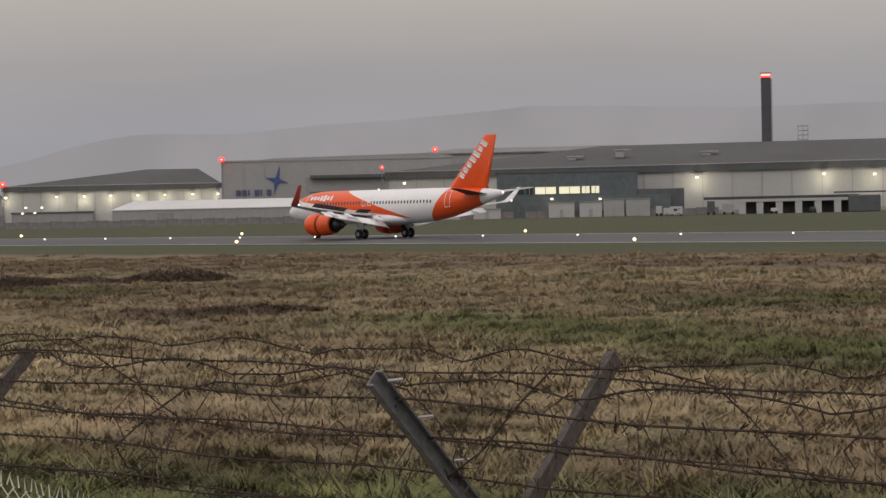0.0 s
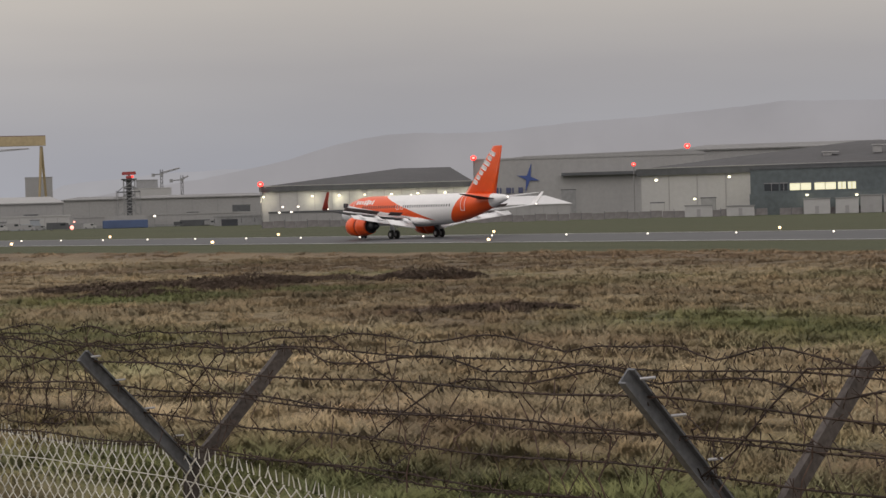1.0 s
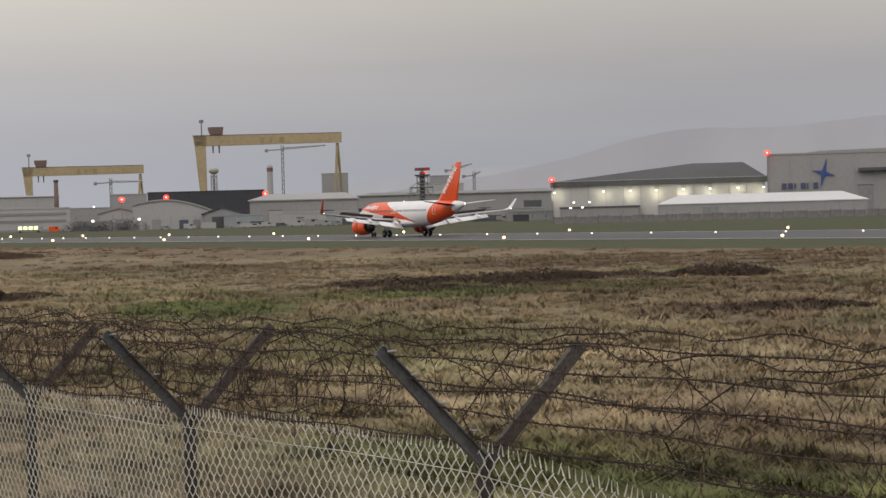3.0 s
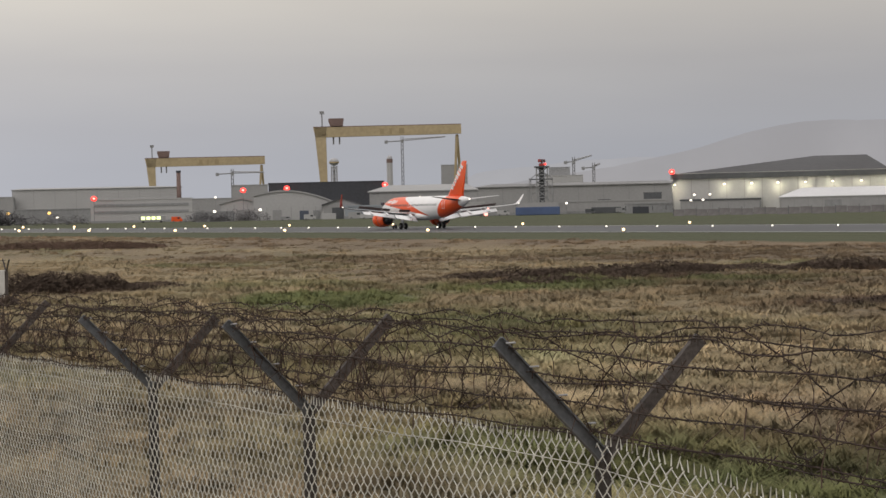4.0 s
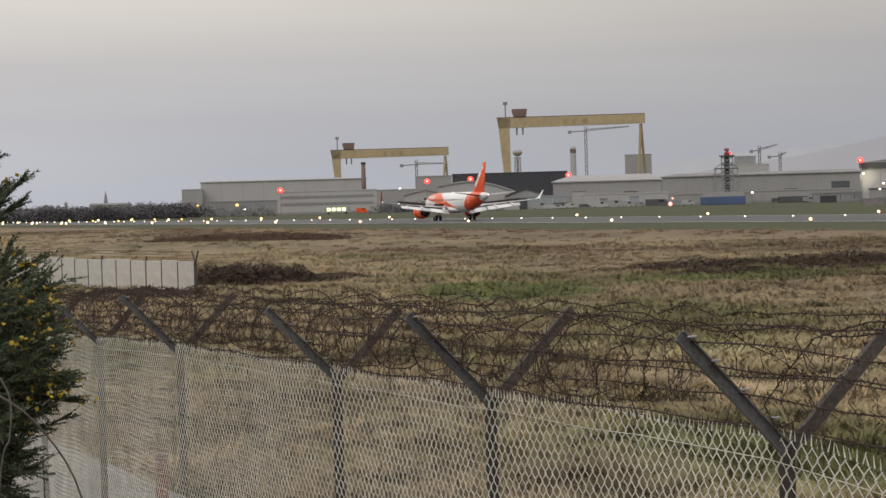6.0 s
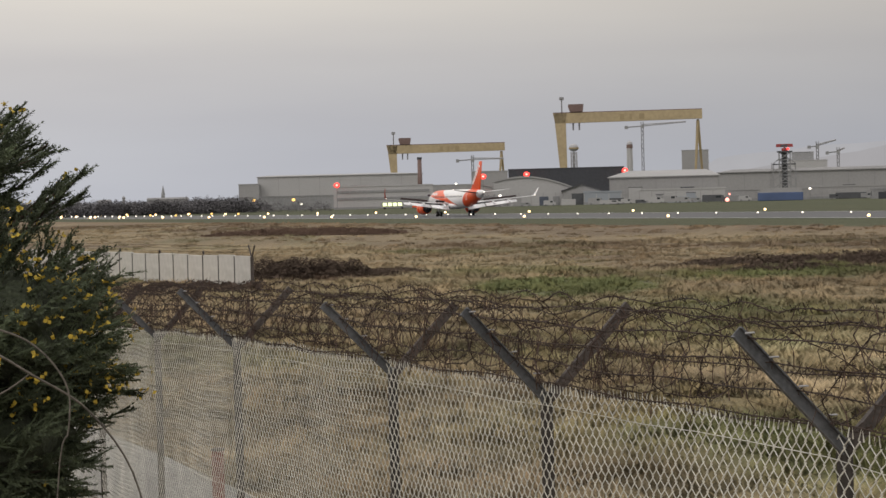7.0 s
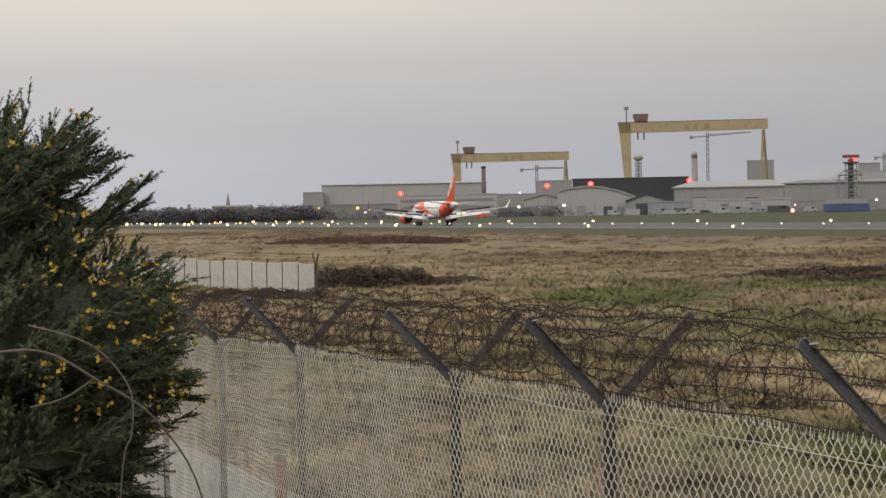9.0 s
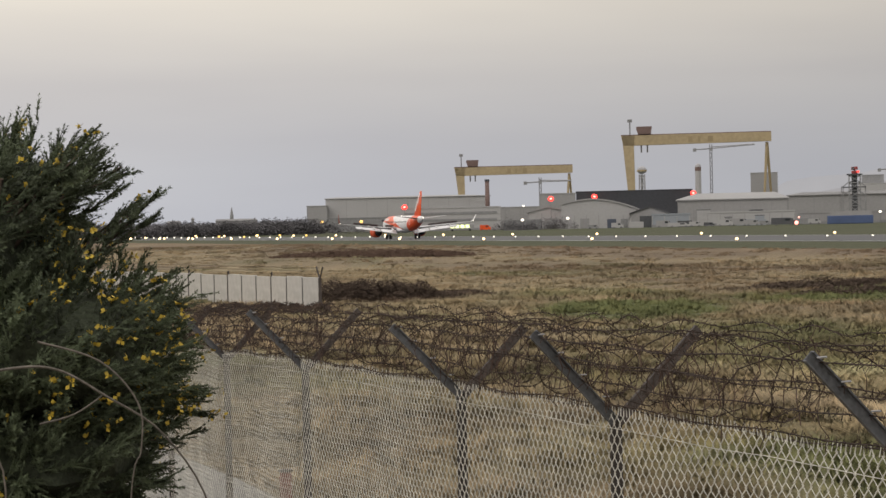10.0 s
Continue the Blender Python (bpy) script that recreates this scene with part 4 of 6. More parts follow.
# gantry cranes
def gantry(az0, az1, d, ztop, beam, label):
    mid = (az0 + az1) / 2
    g = thing("gantry_crane", site(mid, d), label, "crane", "shipyard gantry cranes")
    x0, x1 = across(az0, mid, d), across(az1, mid, d)
    b = part("beam", prism(bmesh.new(), [(x0 + 2, ztop - beam), (x1, ztop - beam * .9), (x1, ztop), (x0, ztop)], -4, 4), M_yellow, g, "deep yellow box girder")
    part("top_rail", boxed(x0, x1, -3, 3, ztop + .01, ztop + .8), M_brickstack, b)
    lw = (x1 - x0)
    part("shear_leg", loft(bmesh.new(), [[(x0 + 1, -4, ztop), (x0 + lw * .093, -4, ztop), (x0 + lw * .093, 4, ztop), (x0 + 1, 4, ztop)],
                                         [(x0 + 2, -4, ztop - beam * 1.2), (x0 + lw * .085, -4, ztop - beam * 1.2), (x0 + lw * .085, 4, ztop - beam * 1.2), (x0 + 2, 4, ztop - beam * 1.2)],
                                         [(x0 + lw * .055, -5, 6), (x0 + lw * .09, -5, 6), (x0 + lw * .09, 5, 6), (x0 + lw * .055, 5, 6)]]), M_yellow, g, "tapering yellow box leg")
    part("bogie", boxed(x0 + lw * .03, x0 + lw * .12, -12, 12, 0, 6, bev=.5), M_brickstack, g)
    bm = bmesh.new()
    xl = x1 - lw * .022
    for s in (-1, 1):
        bar(bm, (xl - 1, 0, ztop - beam), (xl - 1 + s * lw * .034, s * 12, 4), 1.5, 8, .95)
    part("hinged_leg", bm, M_yellow_dull, g, "slender pair of yellow legs")
    part("bogie", boxed(xl - 8, xl + 8, -14, 14, 0, 4.5, bev=.5), M_brickstack, g)
    xc = x0 + lw * .155
    tr = part("trolley", prism(bmesh.new(), [(xc - lw * .04, ztop + 1), (xc + lw * .045, ztop + 1), (xc + lw * .052, ztop + 8.5), (xc - lw * .05, ztop + 8.5), (xc - lw * .052, ztop + 6)], -5, 5), M_brickstack, g, "brown trolley house")
    bm = bmesh.new()
    for dx in (-3, 3):
        bar(bm, (xc + dx, 0, ztop - beam), (xc + dx, 0, ztop - beam - 7), .9, 6)
    part("hoist_block", bm, M_steel, tr)
    bm = bar(bmesh.new(), (x0 + lw * .06, 0, ztop), (x0 + lw * .06, 0, ztop + 14), .7, 6)
    box(bm, x0 + lw * .045, x0 + lw * .075, -1, 1, ztop + 13, ztop + 16)
    part("jib_post", bm, M_steel, g)
    for i, w in enumerate((.028, .016, .034)):
        xs = x0 + lw * (.45 + .065 * i)
        part("letter_bar", boxed(xs, xs + lw * w, -4.25, -4.0, ztop - beam * .78, ztop - beam * .25), M_yellow_dull, b, "faded lettering bar")
    return g


gantry(-.74, 3.57, 1946, top(2.43, 1946), 10.0, "large yellow shipyard gantry crane")
gantry(-5.62, -2.17, 2334, top(1.62, 2334), 10.0, "yellow shipyard gantry crane standing farther off")


def tower_crane(az, d, el, az_l, az_r, el_r):
    o = thing("tower_crane", site(az, d), "grey lattice tower crane with a long jib", "crane", "tower cranes")
    z, xl, xr, zr = top(el, d), across(az_l, az, d), across(az_r, az, d), top(el_r, d)
    w = d * .00055
    bm = bmesh.new()
    for sx in (-1, 1):
        for sy in (-1, 1):
            bar(bm, (sx * w, sy * w, 0), (sx * w, sy * w, z), w * .34, 4)
    k, zz = 0, 0.0
    while zz < z - 4:
        s = 1 if k % 2 else -1
        for sy in (-1, 1):
            bar(bm, (s * w, sy * w, zz), (-s * w, sy * w, zz + 4), w * .26, 4)
        zz, k = zz + 4, k + 1
    part("mast", bm, M_steel, o)
    zb = z - d * .0022
    part("cab", boxed(-w * 1.4, w * 1.6, -w * 1.4, w * 1.4, zb - w * 2, zb + w * .8), M_mid_clad, o)
    bm = bmesh.new()
    n = 14
    slope = (zr - zb) / xr
    for dz in (0, w * 1.5):
        bar(bm, (0, 0, zb + dz), (xr, 0, zr + dz * .35), w * .4, 4)
    for i in range(n):
        xa, xb = xr * i / n, xr * (i + 1) / n
        bar(bm, (xa, 0, zb + slope * xa), (xb, 0, zb + slope * xb + w * 1.5 * (1 - .65 * (i + 1) / n)), w * .22, 4)
    part("jib", bm, M_steel_pale, o)
    part("counter_jib", bar(bmesh.new(), (0, 0, zb), (xl, 0, zb - d * .0004), w * .55, 5), M_steel, o)
    part("counterweight", boxed(xl - w, xl + w * 2, -w, w, zb - w * 2.4, zb + w * .5), M_mid_clad, o)


tower_crane(1.84, 1800, 2.12, 1.36, 3.10, 2.08)
tower_crane(-3.12, 2000, 1.28, -3.57, -2.2, 1.16)
tower_crane(6.83, 2200, 1.40, 6.58, 7.36, 1.43)
tower_crane(7.41, 2200, 1.22, 7.09, 7.60, 1.19)
# slim towers with rounded heads beside the gantry
for az, kind in ((-.16, 0), (1.46, 1)):
    o = thing("silo_tower", site(az, 1850), "slim pale tower with a dark rounded head", "tower", "silo towers")
    z = top(1.42, 1850)
    if kind == 0:
        for x in (-3, 3):
            for y in (-3, 3):
                part("leg", bar(bmesh.new(), (x, y, 0), (x * .8, y * .8, z - 4), .8, 6), M_steel_pale, o)
        bm = bmesh.new()
        for k in range(6):
            zz = z - 4 - k * 7
            bar(bm, (-3, -3, zz), (3, -3, zz - 6), .4, 4)
            bar(bm, (3, -3, zz), (-3, -3, zz - 6), .4, 4)
        part("bracing", bm, M_steel_pale, o)
        part("shaft", bar(bmesh.new(), (0, 0, 0), (0, 0, z - 4), 1.2, 10), M_pale_clad, o)
        part("head", ball(bmesh.new(), (0, 0, z), 4.6, 1, 1, .8, 14, 8), M_steel_pale, o, "pale rounded tank")
        part("band", bar(bmesh.new(), (0, 0, z - 1.2), (0, 0, z + .2), 4.75, 14), M_yellow_dull, o, "dull yellow band")
    else:
        part("shaft", bar(bmesh.new(), (0, 0, 0), (0, 0, z - 2), 3.1, 12, 2.7), M_white_clad, o)
        part("band", bar(bmesh.new(), (0, 0, z - 1.99), (0, 0, z + 1.6), 2.9, 12), M_brickstack, o, "brown band")
        part("head", ball(bmesh.new(), (0, 0, z + 1.6), 2.7, 1, 1, 1.3, 12, 8), M_steel_pale, o, "pale pointed cap")

# church spire and far roofs over the trees
o = thing("church_spire", site(-12.13, 2400), "slim dark church spire", "church")
part("tower", boxed(-2.2, 2.2, -2.2, 2.2, 0, top(.32, 2400)), M_mid_clad, o)
part("spire", loft(bmesh.new(), [[(2.5 * math.sin(k * math.pi / 4), 2.5 * math.cos(k * math.pi / 4), top(.32, 2400)) for k in range(8)], [(.2 * math.sin(k * math.pi / 4), .2 * math.cos(k * math.pi / 4), top(.62, 2400)) for k in range(8)]]), M_mid_clad, o)
for a0, a1, e in ((-14.6, -14.5, .31), (-14.0, -13.6, .25), (-13.3, -13.22, .34), (-12.6, -11.4, .27), (-15.6, -15.2, .27)):
    m = (a0 + a1) / 2
    o = thing("town_building", site(m, 2300), "hazy grey town building behind the trees", "building", "town buildings")
    part("wall", boxed(across(a0, m, 2300), across(a1, m, 2300), 0, 20, 0, top(e, 2300) - 2), M_grey_clad, o)
    part("roof", hip_roof(across(a0, m, 2300) - .5, across(a1, m, 2300) + .5, -.5, 20.5, top(e, 2300) - 2, top(e, 2300), across(a0, m, 2300) + 1, across(a1, m, 2300) - 1), M_roof_pale, o)

# yard lights
for a, e, d, m, s in ((-9.52, .12, 1080, M_amber, .9), (-8.37, .11, 1080, M_amber, .85), (-2.34, .07, 840, M_whitelight, .6), (-3.66, .05, 840, M_whitelight, .6), (-10.5, .05, 1080, M_whitelight, .7), (-8.15, -.02, 1000, M_whitelight, .6),
                      (-3.62, .46, 1390, M_whitelight, .7), (6.6, .06, 820, M_whitelight, .5)):
    o = thing("yard_light", site(a, d), "lit floodlight on a tall post", "lamp", "yard lights")
    part("post", bar(bmesh.new(), (0, 0, 0), (0, 0, top(e, d) - s * .8), .14, 6), M_steel, o)
    part("lens", ball(bmesh.new(), (0, 0, top(e, d)), s, 1.1, 1, .9), m, o, "glowing lens")


# ---- runway lights ----
def runway_light(name, s, p, r, material, label, group):
    d = along(s, p).length
    o = thing(name, Matrix.Translation(along(s, p, .03)), label, "light", group)
    # lens enlarged with distance, its extra size standing in for the lamp's glare
    rr = r * (0.30 + d / 720)
    part("base", bar(bmesh.new(), (0, 0, 0), (0, 0, .22), .12, 8), M_steel, o)
    part("lens", ball(bmesh.new(), (0, 0, .22 + rr * .8), rr, 1, 1, .85), material, o, "glowing lens")


for i in range(18):
    s = -1.4 + 52.7 * i
    runway_light("edge_light", s, P0 - 1.5, .32, M_warm, "lit warm white runway edge light", "runway edge lights")
    runway_light("edge_light", s, P1 + 1.5, .30, M_warm, "lit warm white runway edge light", "runway edge lights")
for i in range(60):
    runway_light("centre_light", 89.2 + 13.4 * i, 167, .19, M_whitelight, "small lit white runway centre light", "runway centre lights")
for i in range(16):
    runway_light("taxiway_light", 640 + 22 * i + 9 * math.sin(i * 2.3), P0 - 1 + 70 * ((i * 37) % 10) / 10, .30, M_amber if i % 3 else M_warm, "lit amber light by a far taxiway", "taxiway lights")


# ---- parked vehicles and vans on the far side ----
def van(az, d, length, height, body, label, lit=None):
    v = thing("van", site(az, d), label, "vehicle", "airfield vehicles")
    h = length / 2
    b = part("body", prism(bmesh.new(), [(-h, .45), (h, .45), (h, height * .62), (h * .78, height * .66), (h * .55, height), (-h * .96, height), (-h, height * .9)], -1, 1), body, v)
    part("windscreen", boxed(h * .56, h * .74, -.9, .9, height * .66, height * .92), M_glass_dark, b)
    part("side_window", boxed(h * .1, h * .5, -1.03, -.98, height * .62, height * .88), M_glass_dark, b)
    for x in (-h * .62, h * .62):
        w = part("wheel", bar(bmesh.new(), (x, -1.02, .38), (x, -.72, .38), .38, 12), M_tyre, v)
        part("rim", bar(bmesh.new(), (x, -1.05, .38), (x, -1.0, .38), .2, 10), M_steel_pale, w)
    if lit:
        part("lamp", ball(bmesh.new(), (h, -1.1, 1.0), .75), lit, v, "glowing lamp")
        part("beacon", ball(bmesh.new(), (h * 1.2, -1.1, height + .1), .35), lit, v, "glowing beacon")


van(3.88, 760, 9.5, 3.0, M_dark_clad, "dark airfield truck with red lamps lit", M_red_hot)
van(.88, 790, 9.0, 1.9, M_white_clad, "white low vehicle parked on the grass edge")
van(-4.4, 905, 5.2, 2.3, M_white_clad, "white van by the banded building")
van(-4.05, 905, 5.0, 2.2, M_pale_clad, "pale van by the banded building")
van(-4.75, 900, 5.0, 2.6, M_orange, "orange and white service van")
van(29.0, 500, 4.6, 2.1, M_white_clad, "white van parked on the apron")
van(17.2, 585, 4.6, 1.7, M_pale_clad, "pale car parked by the fabric store")
van(3.0, 800, 5.5, 2.4, M_pale_clad, "pale van parked by the works")
van(2.2, 800, 6.5, 2.8, M_white_clad, "white van parked by the works")
for az, ln, ht, m in ((1.35, 5.0, 2.2, M_white_clad), (1.75, 4.4, 1.7, M_dark_clad), (2.6, 7.5, 3.1, M_pale_clad), (3.35, 4.6, 1.9, M_mid_clad), (4.75, 5.2, 2.3, M_white_clad), (-.9, 5.0, 2.4, M_white_clad), (-1.6, 4.4, 1.7, M_mid_clad), (.45, 6.5, 2.9, M_pale_clad), (7.3, 4.6, 2.0, M_dark_clad), (8.2, 5.0, 2.2, M_mid_clad)):
    van(az, 812, ln, ht, m, "dark vehicle parked along the far apron" if m in (M_dark_clad, M_mid_clad) else "pale vehicle parked along the far apron")


def container(az, d, length, material, label):
    o = thing("shipping_container", site(az, d), label, "container", "yard containers")
    body = part("body", boxed(-length / 2, length / 2, -1.2, 1.2, .05, 2.6, bev=.05), material, o)
    n = int(length / .9)
    first = None
    for i in range(1, n):
        m = Matrix.Translation((-length / 2 + length * i / n, -1.22, .25))
        if first is None:
            first = part("rib", boxed(-.07, .07, -.05, .05, 0, 2.1), material, body)
            first.matrix_basis = m
        else:
            share(first, "rib", m, body)


for az, d, ln, m, lb in ((1.05, 830, 6.1, M_dark_clad, "dark steel container by the sheds"), (2.95, 828, 12.2, M_blue_pale, "pale blue steel container by the sheds"), (4.5, 826, 6.1, M_mid_clad, "grey steel container by the sheds"),
                         (-.35, 835, 6.1, M_white_clad, "white steel container by the sheds"), (8.75, 742, 6.1, M_black_clad, "black steel container by the low store"), (7.75, 815, 12.2, M_dark_clad, "dark steel container by the low store")):
    container(az, d, ln, m, lb)
bus = thing("lit_bus", site(-5.46, 895), "airfield bus with lit greenish windows", "bus")
bb = part("body", boxed(-6, 6, -1.2, 1.2, .5, 3.3, bev=.2), M_pale_clad, bus)
M_buswin = glow("lit_bus_window", (0.85, 0.95, 0.45), 1.6)
for i in range(4):
    part("window", boxed(-4.8 + i * 2.3, -3.1 + i * 2.3, -1.27, -1.2, 1.5, 2.9), M_buswin, bb, "lit greenish window")
for x in (-4, 4):
    part("wheel", bar(bmesh.new(), (x, -1.25, .5), (x, -.9, .5), .5, 12), M_tyre, bus)


# ---- hills: a plain far backdrop, its haze put into a glowing colour ----
def hills(name, d, stops, colour, label):
    bm = bmesh.new()
    prev, a = None, stops[0][0]
    azs = [s[0] for s in stops]
    els = [s[1] for s in stops]
    while a <= azs[-1] + 1e-6:
        e = float(np.interp(a, azs, els))
        e += 0.03 * noise.noise((a * .9, d * .01, 0)) + 0.015 * noise.noise((a * 3.1, d * .01, 5))
        p, q = bm.verts.new(polar(a, d, -5)), bm.verts.new(polar(a, d, top(max(e, .02), d)))
        if prev:
            bm.faces.new((prev[0], p, q, prev[1]))
        prev = (p, q)
        a += .25
    m = bpy.data.materials.new(name + "_haze_glow")
    m.use_nodes = True
    n, l = m.node_tree.nodes, m.node_tree.links
    b = n["Principled BSDF"]
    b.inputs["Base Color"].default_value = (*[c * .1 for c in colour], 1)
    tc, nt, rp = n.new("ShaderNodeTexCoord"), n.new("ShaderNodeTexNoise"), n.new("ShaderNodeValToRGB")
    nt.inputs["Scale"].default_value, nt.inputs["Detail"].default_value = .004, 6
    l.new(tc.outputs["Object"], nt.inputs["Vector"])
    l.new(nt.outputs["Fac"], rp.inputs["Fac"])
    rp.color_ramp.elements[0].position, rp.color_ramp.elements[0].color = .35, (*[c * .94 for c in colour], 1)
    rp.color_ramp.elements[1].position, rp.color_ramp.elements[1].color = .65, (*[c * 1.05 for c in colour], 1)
    # the hills glow in the haze's grey instead of taking the sky's light
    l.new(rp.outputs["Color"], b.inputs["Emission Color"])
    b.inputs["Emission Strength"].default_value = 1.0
    b.inputs["Roughness"].default_value = 1.0
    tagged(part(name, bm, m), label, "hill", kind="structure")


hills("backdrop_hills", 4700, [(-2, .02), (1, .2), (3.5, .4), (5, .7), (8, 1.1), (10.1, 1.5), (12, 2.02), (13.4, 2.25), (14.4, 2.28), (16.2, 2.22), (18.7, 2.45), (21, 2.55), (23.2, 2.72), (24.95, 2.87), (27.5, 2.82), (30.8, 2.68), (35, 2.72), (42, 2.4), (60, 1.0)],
      (0.325, 0.320, 0.332), "grey hills on the skyline with haze put into their colour")
hills("backdrop_hills_far", 4850, [(2, .02), (4, 1.0), (6.5, 1.25), (8.5, 1.35), (11, 1.3), (20, 1.8), (28, 2.2), (60, .5)], (0.358, 0.360, 0.378), "pale hills farther behind with haze put into their colour")


# ---- far trees at the runway's end ----
def soften(m):
    """Matted growth takes the light from above, as a pile of many fine stalks does."""
    up = m.node_tree.nodes.new("ShaderNodeCombineXYZ")
    up.inputs[1].default_value, up.inputs[2].default_value = -.3, 1.0
    b = m.node_tree.nodes["Principled BSDF"]
    m.node_tree.links.new(up.outputs[0], b.inputs["Normal"])
    b.inputs["Specular IOR Level"].default_value = .1


def clump_mass(name, material, spots, per, size, label, category, blade=.5, seed=3):
    """Many small leaf and twig clumps as one mesh: spots are (centre, radius x, radius y, height)."""
    rng = np.random.default_rng(seed)
    V = []
    for (c, rx, ry, h, az) in spots:
        n = per
        a, rr = rng.uniform(0, 2 * math.pi, n), np.sqrt(rng.uniform(0, 1, n))
        lx, ly = rx * rr * np.cos(a), ry * rr * np.sin(a)
        lump = .55 + .45 * np.sin(lx * 2.1 / max(.4, rx * .25) + c[0]) * np.cos(ly * 1.3 + c[1])
        z = h * np.sqrt(np.maximum(0, 1 - rr ** 2)) * (.55 + .45 * lump) * rng.uniform(0.02, 1, n) ** .7
        ca, sa = math.cos(az), math.sin(az)
        P = np.stack([c[0] + lx * ca + ly * sa, c[1] - lx * sa + ly * ca, c[2] + z], 1)
        for k in range(3):
            o = rng.normal(0, 1, (n, 3)) * size * rng.uniform(.5, 1.3, (n, 1))
            o[:, 2] = np.abs(o[:, 2]) * (.8 if k == 1 else .2)
            V.append(P + o)
        V[-3:] = [np.stack(V[-3:], 1).reshape(-1, 3)]
    V = np.concatenate(V)
    nt = len(V) // 3
    me = bpy.data.meshes.new(name)
    me.vertices.add(len(V))
    me.vertices.foreach_set("co", V.astype(np.float32).ravel())
    me.loops.add(len(V))
    me.loops.foreach_set("vertex_index", np.arange(len(V), dtype=np.int32))
    me.polygons.add(nt)
    me.polygons.foreach_set("loop_start", np.arange(nt, dtype=np.int32) * 3)
    me.update()
    me.validate()
    me.materials.append(material)
    return tagged(new(name, me), label, category, kind="stuff")


M_fartree = mat("bare_far_trees", (0.135, 0.131, 0.140), 0.95, var=.25, scale=.05, fine=.6)
M_scrub = mat("dark_bramble", (0.098, 0.072, 0.056), 0.95, var=.3, scale=.5, fine=6)
M_redscrub = mat("reddish_scrub", (0.145, 0.096, 0.072), 0.95, var=.25, scale=.4, fine=5)
soften(M_scrub)
soften(M_redscrub)
rt = random.Random(5)
spots = []
for i in range(46):
    a = -19.5 + i * .215
    spots.append((polar(a, 900 + rt.uniform(-20, 60), 0), rt.uniform(9, 15), 7, top(.24 + (.05 if -11.6 < a < -9.8 else 0), 900) * rt.uniform(.95, 1.12), radians(a)))
clump_mass("far_woods", M_fartree, spots, 5500, .42, "dark belt of bare trees at the runway's end", "trees", seed=8)
spots = [(polar(a, 850, 0), rt.uniform(4, 8), 5, rt.uniform(4, 7), radians(a)) for a in (-3.9, -3.5, -3.1, -2.7, -2.5, -8.9, -8.2, -7.6, -4.1)]
clump_mass("far_bushes", M_fartree, spots, 1600, .25, "dark bare bushes among the sheds", "bushes", seed=9)
# scrub in the field
def patch(a, d, rx, ry, h):
    return (polar(a, d, 0), rx * 1.35, ry * 1.3, h * .7, radians(a))
clump_mass("bramble_scrub", M_scrub, [patch(5.4, 100, 3.4, 2.2, .95), (patch(7.2, 101, 3.0, 2.0, .9)), patch(9.3, 104, 2.6, 2, 1.1), patch(11.0, 105, 3.5, 2, .7), patch(14.5, 106, 2.4, 1.6, 1.0), patch(6.2, 92, 2.6, 1.6, .6), patch(-8.9, 95, 1.5, 2, 1.8), patch(-8.1, 97, 1.7, 2, 1.7), patch(-7.2, 97, 1.5, 2, 1.5),
                                      patch(-10.0, 83, 1.2, 1.4, .7), patch(-11.6, 86, 1.8, 1.4, .7), patch(-5.6, 98, 2.2, 2.4, .6), patch(16.8, 70, 2.2, 1.5, .5)],
           9000, .06, "low dark bramble scrub in the field", "scrub", seed=10)
clump_mass("reddish_scrub", M_redscrub, [patch(-8.3, 232, 6, 6, 1.7), patch(-7.2, 226, 5, 6, 1.5), patch(-6.4, 222, 4, 5, 1.1), patch(-9.4, 236, 5, 5, 1.0)], 11000, .09, "reddish-brown scrub in the rough grass", "scrub", seed=11)


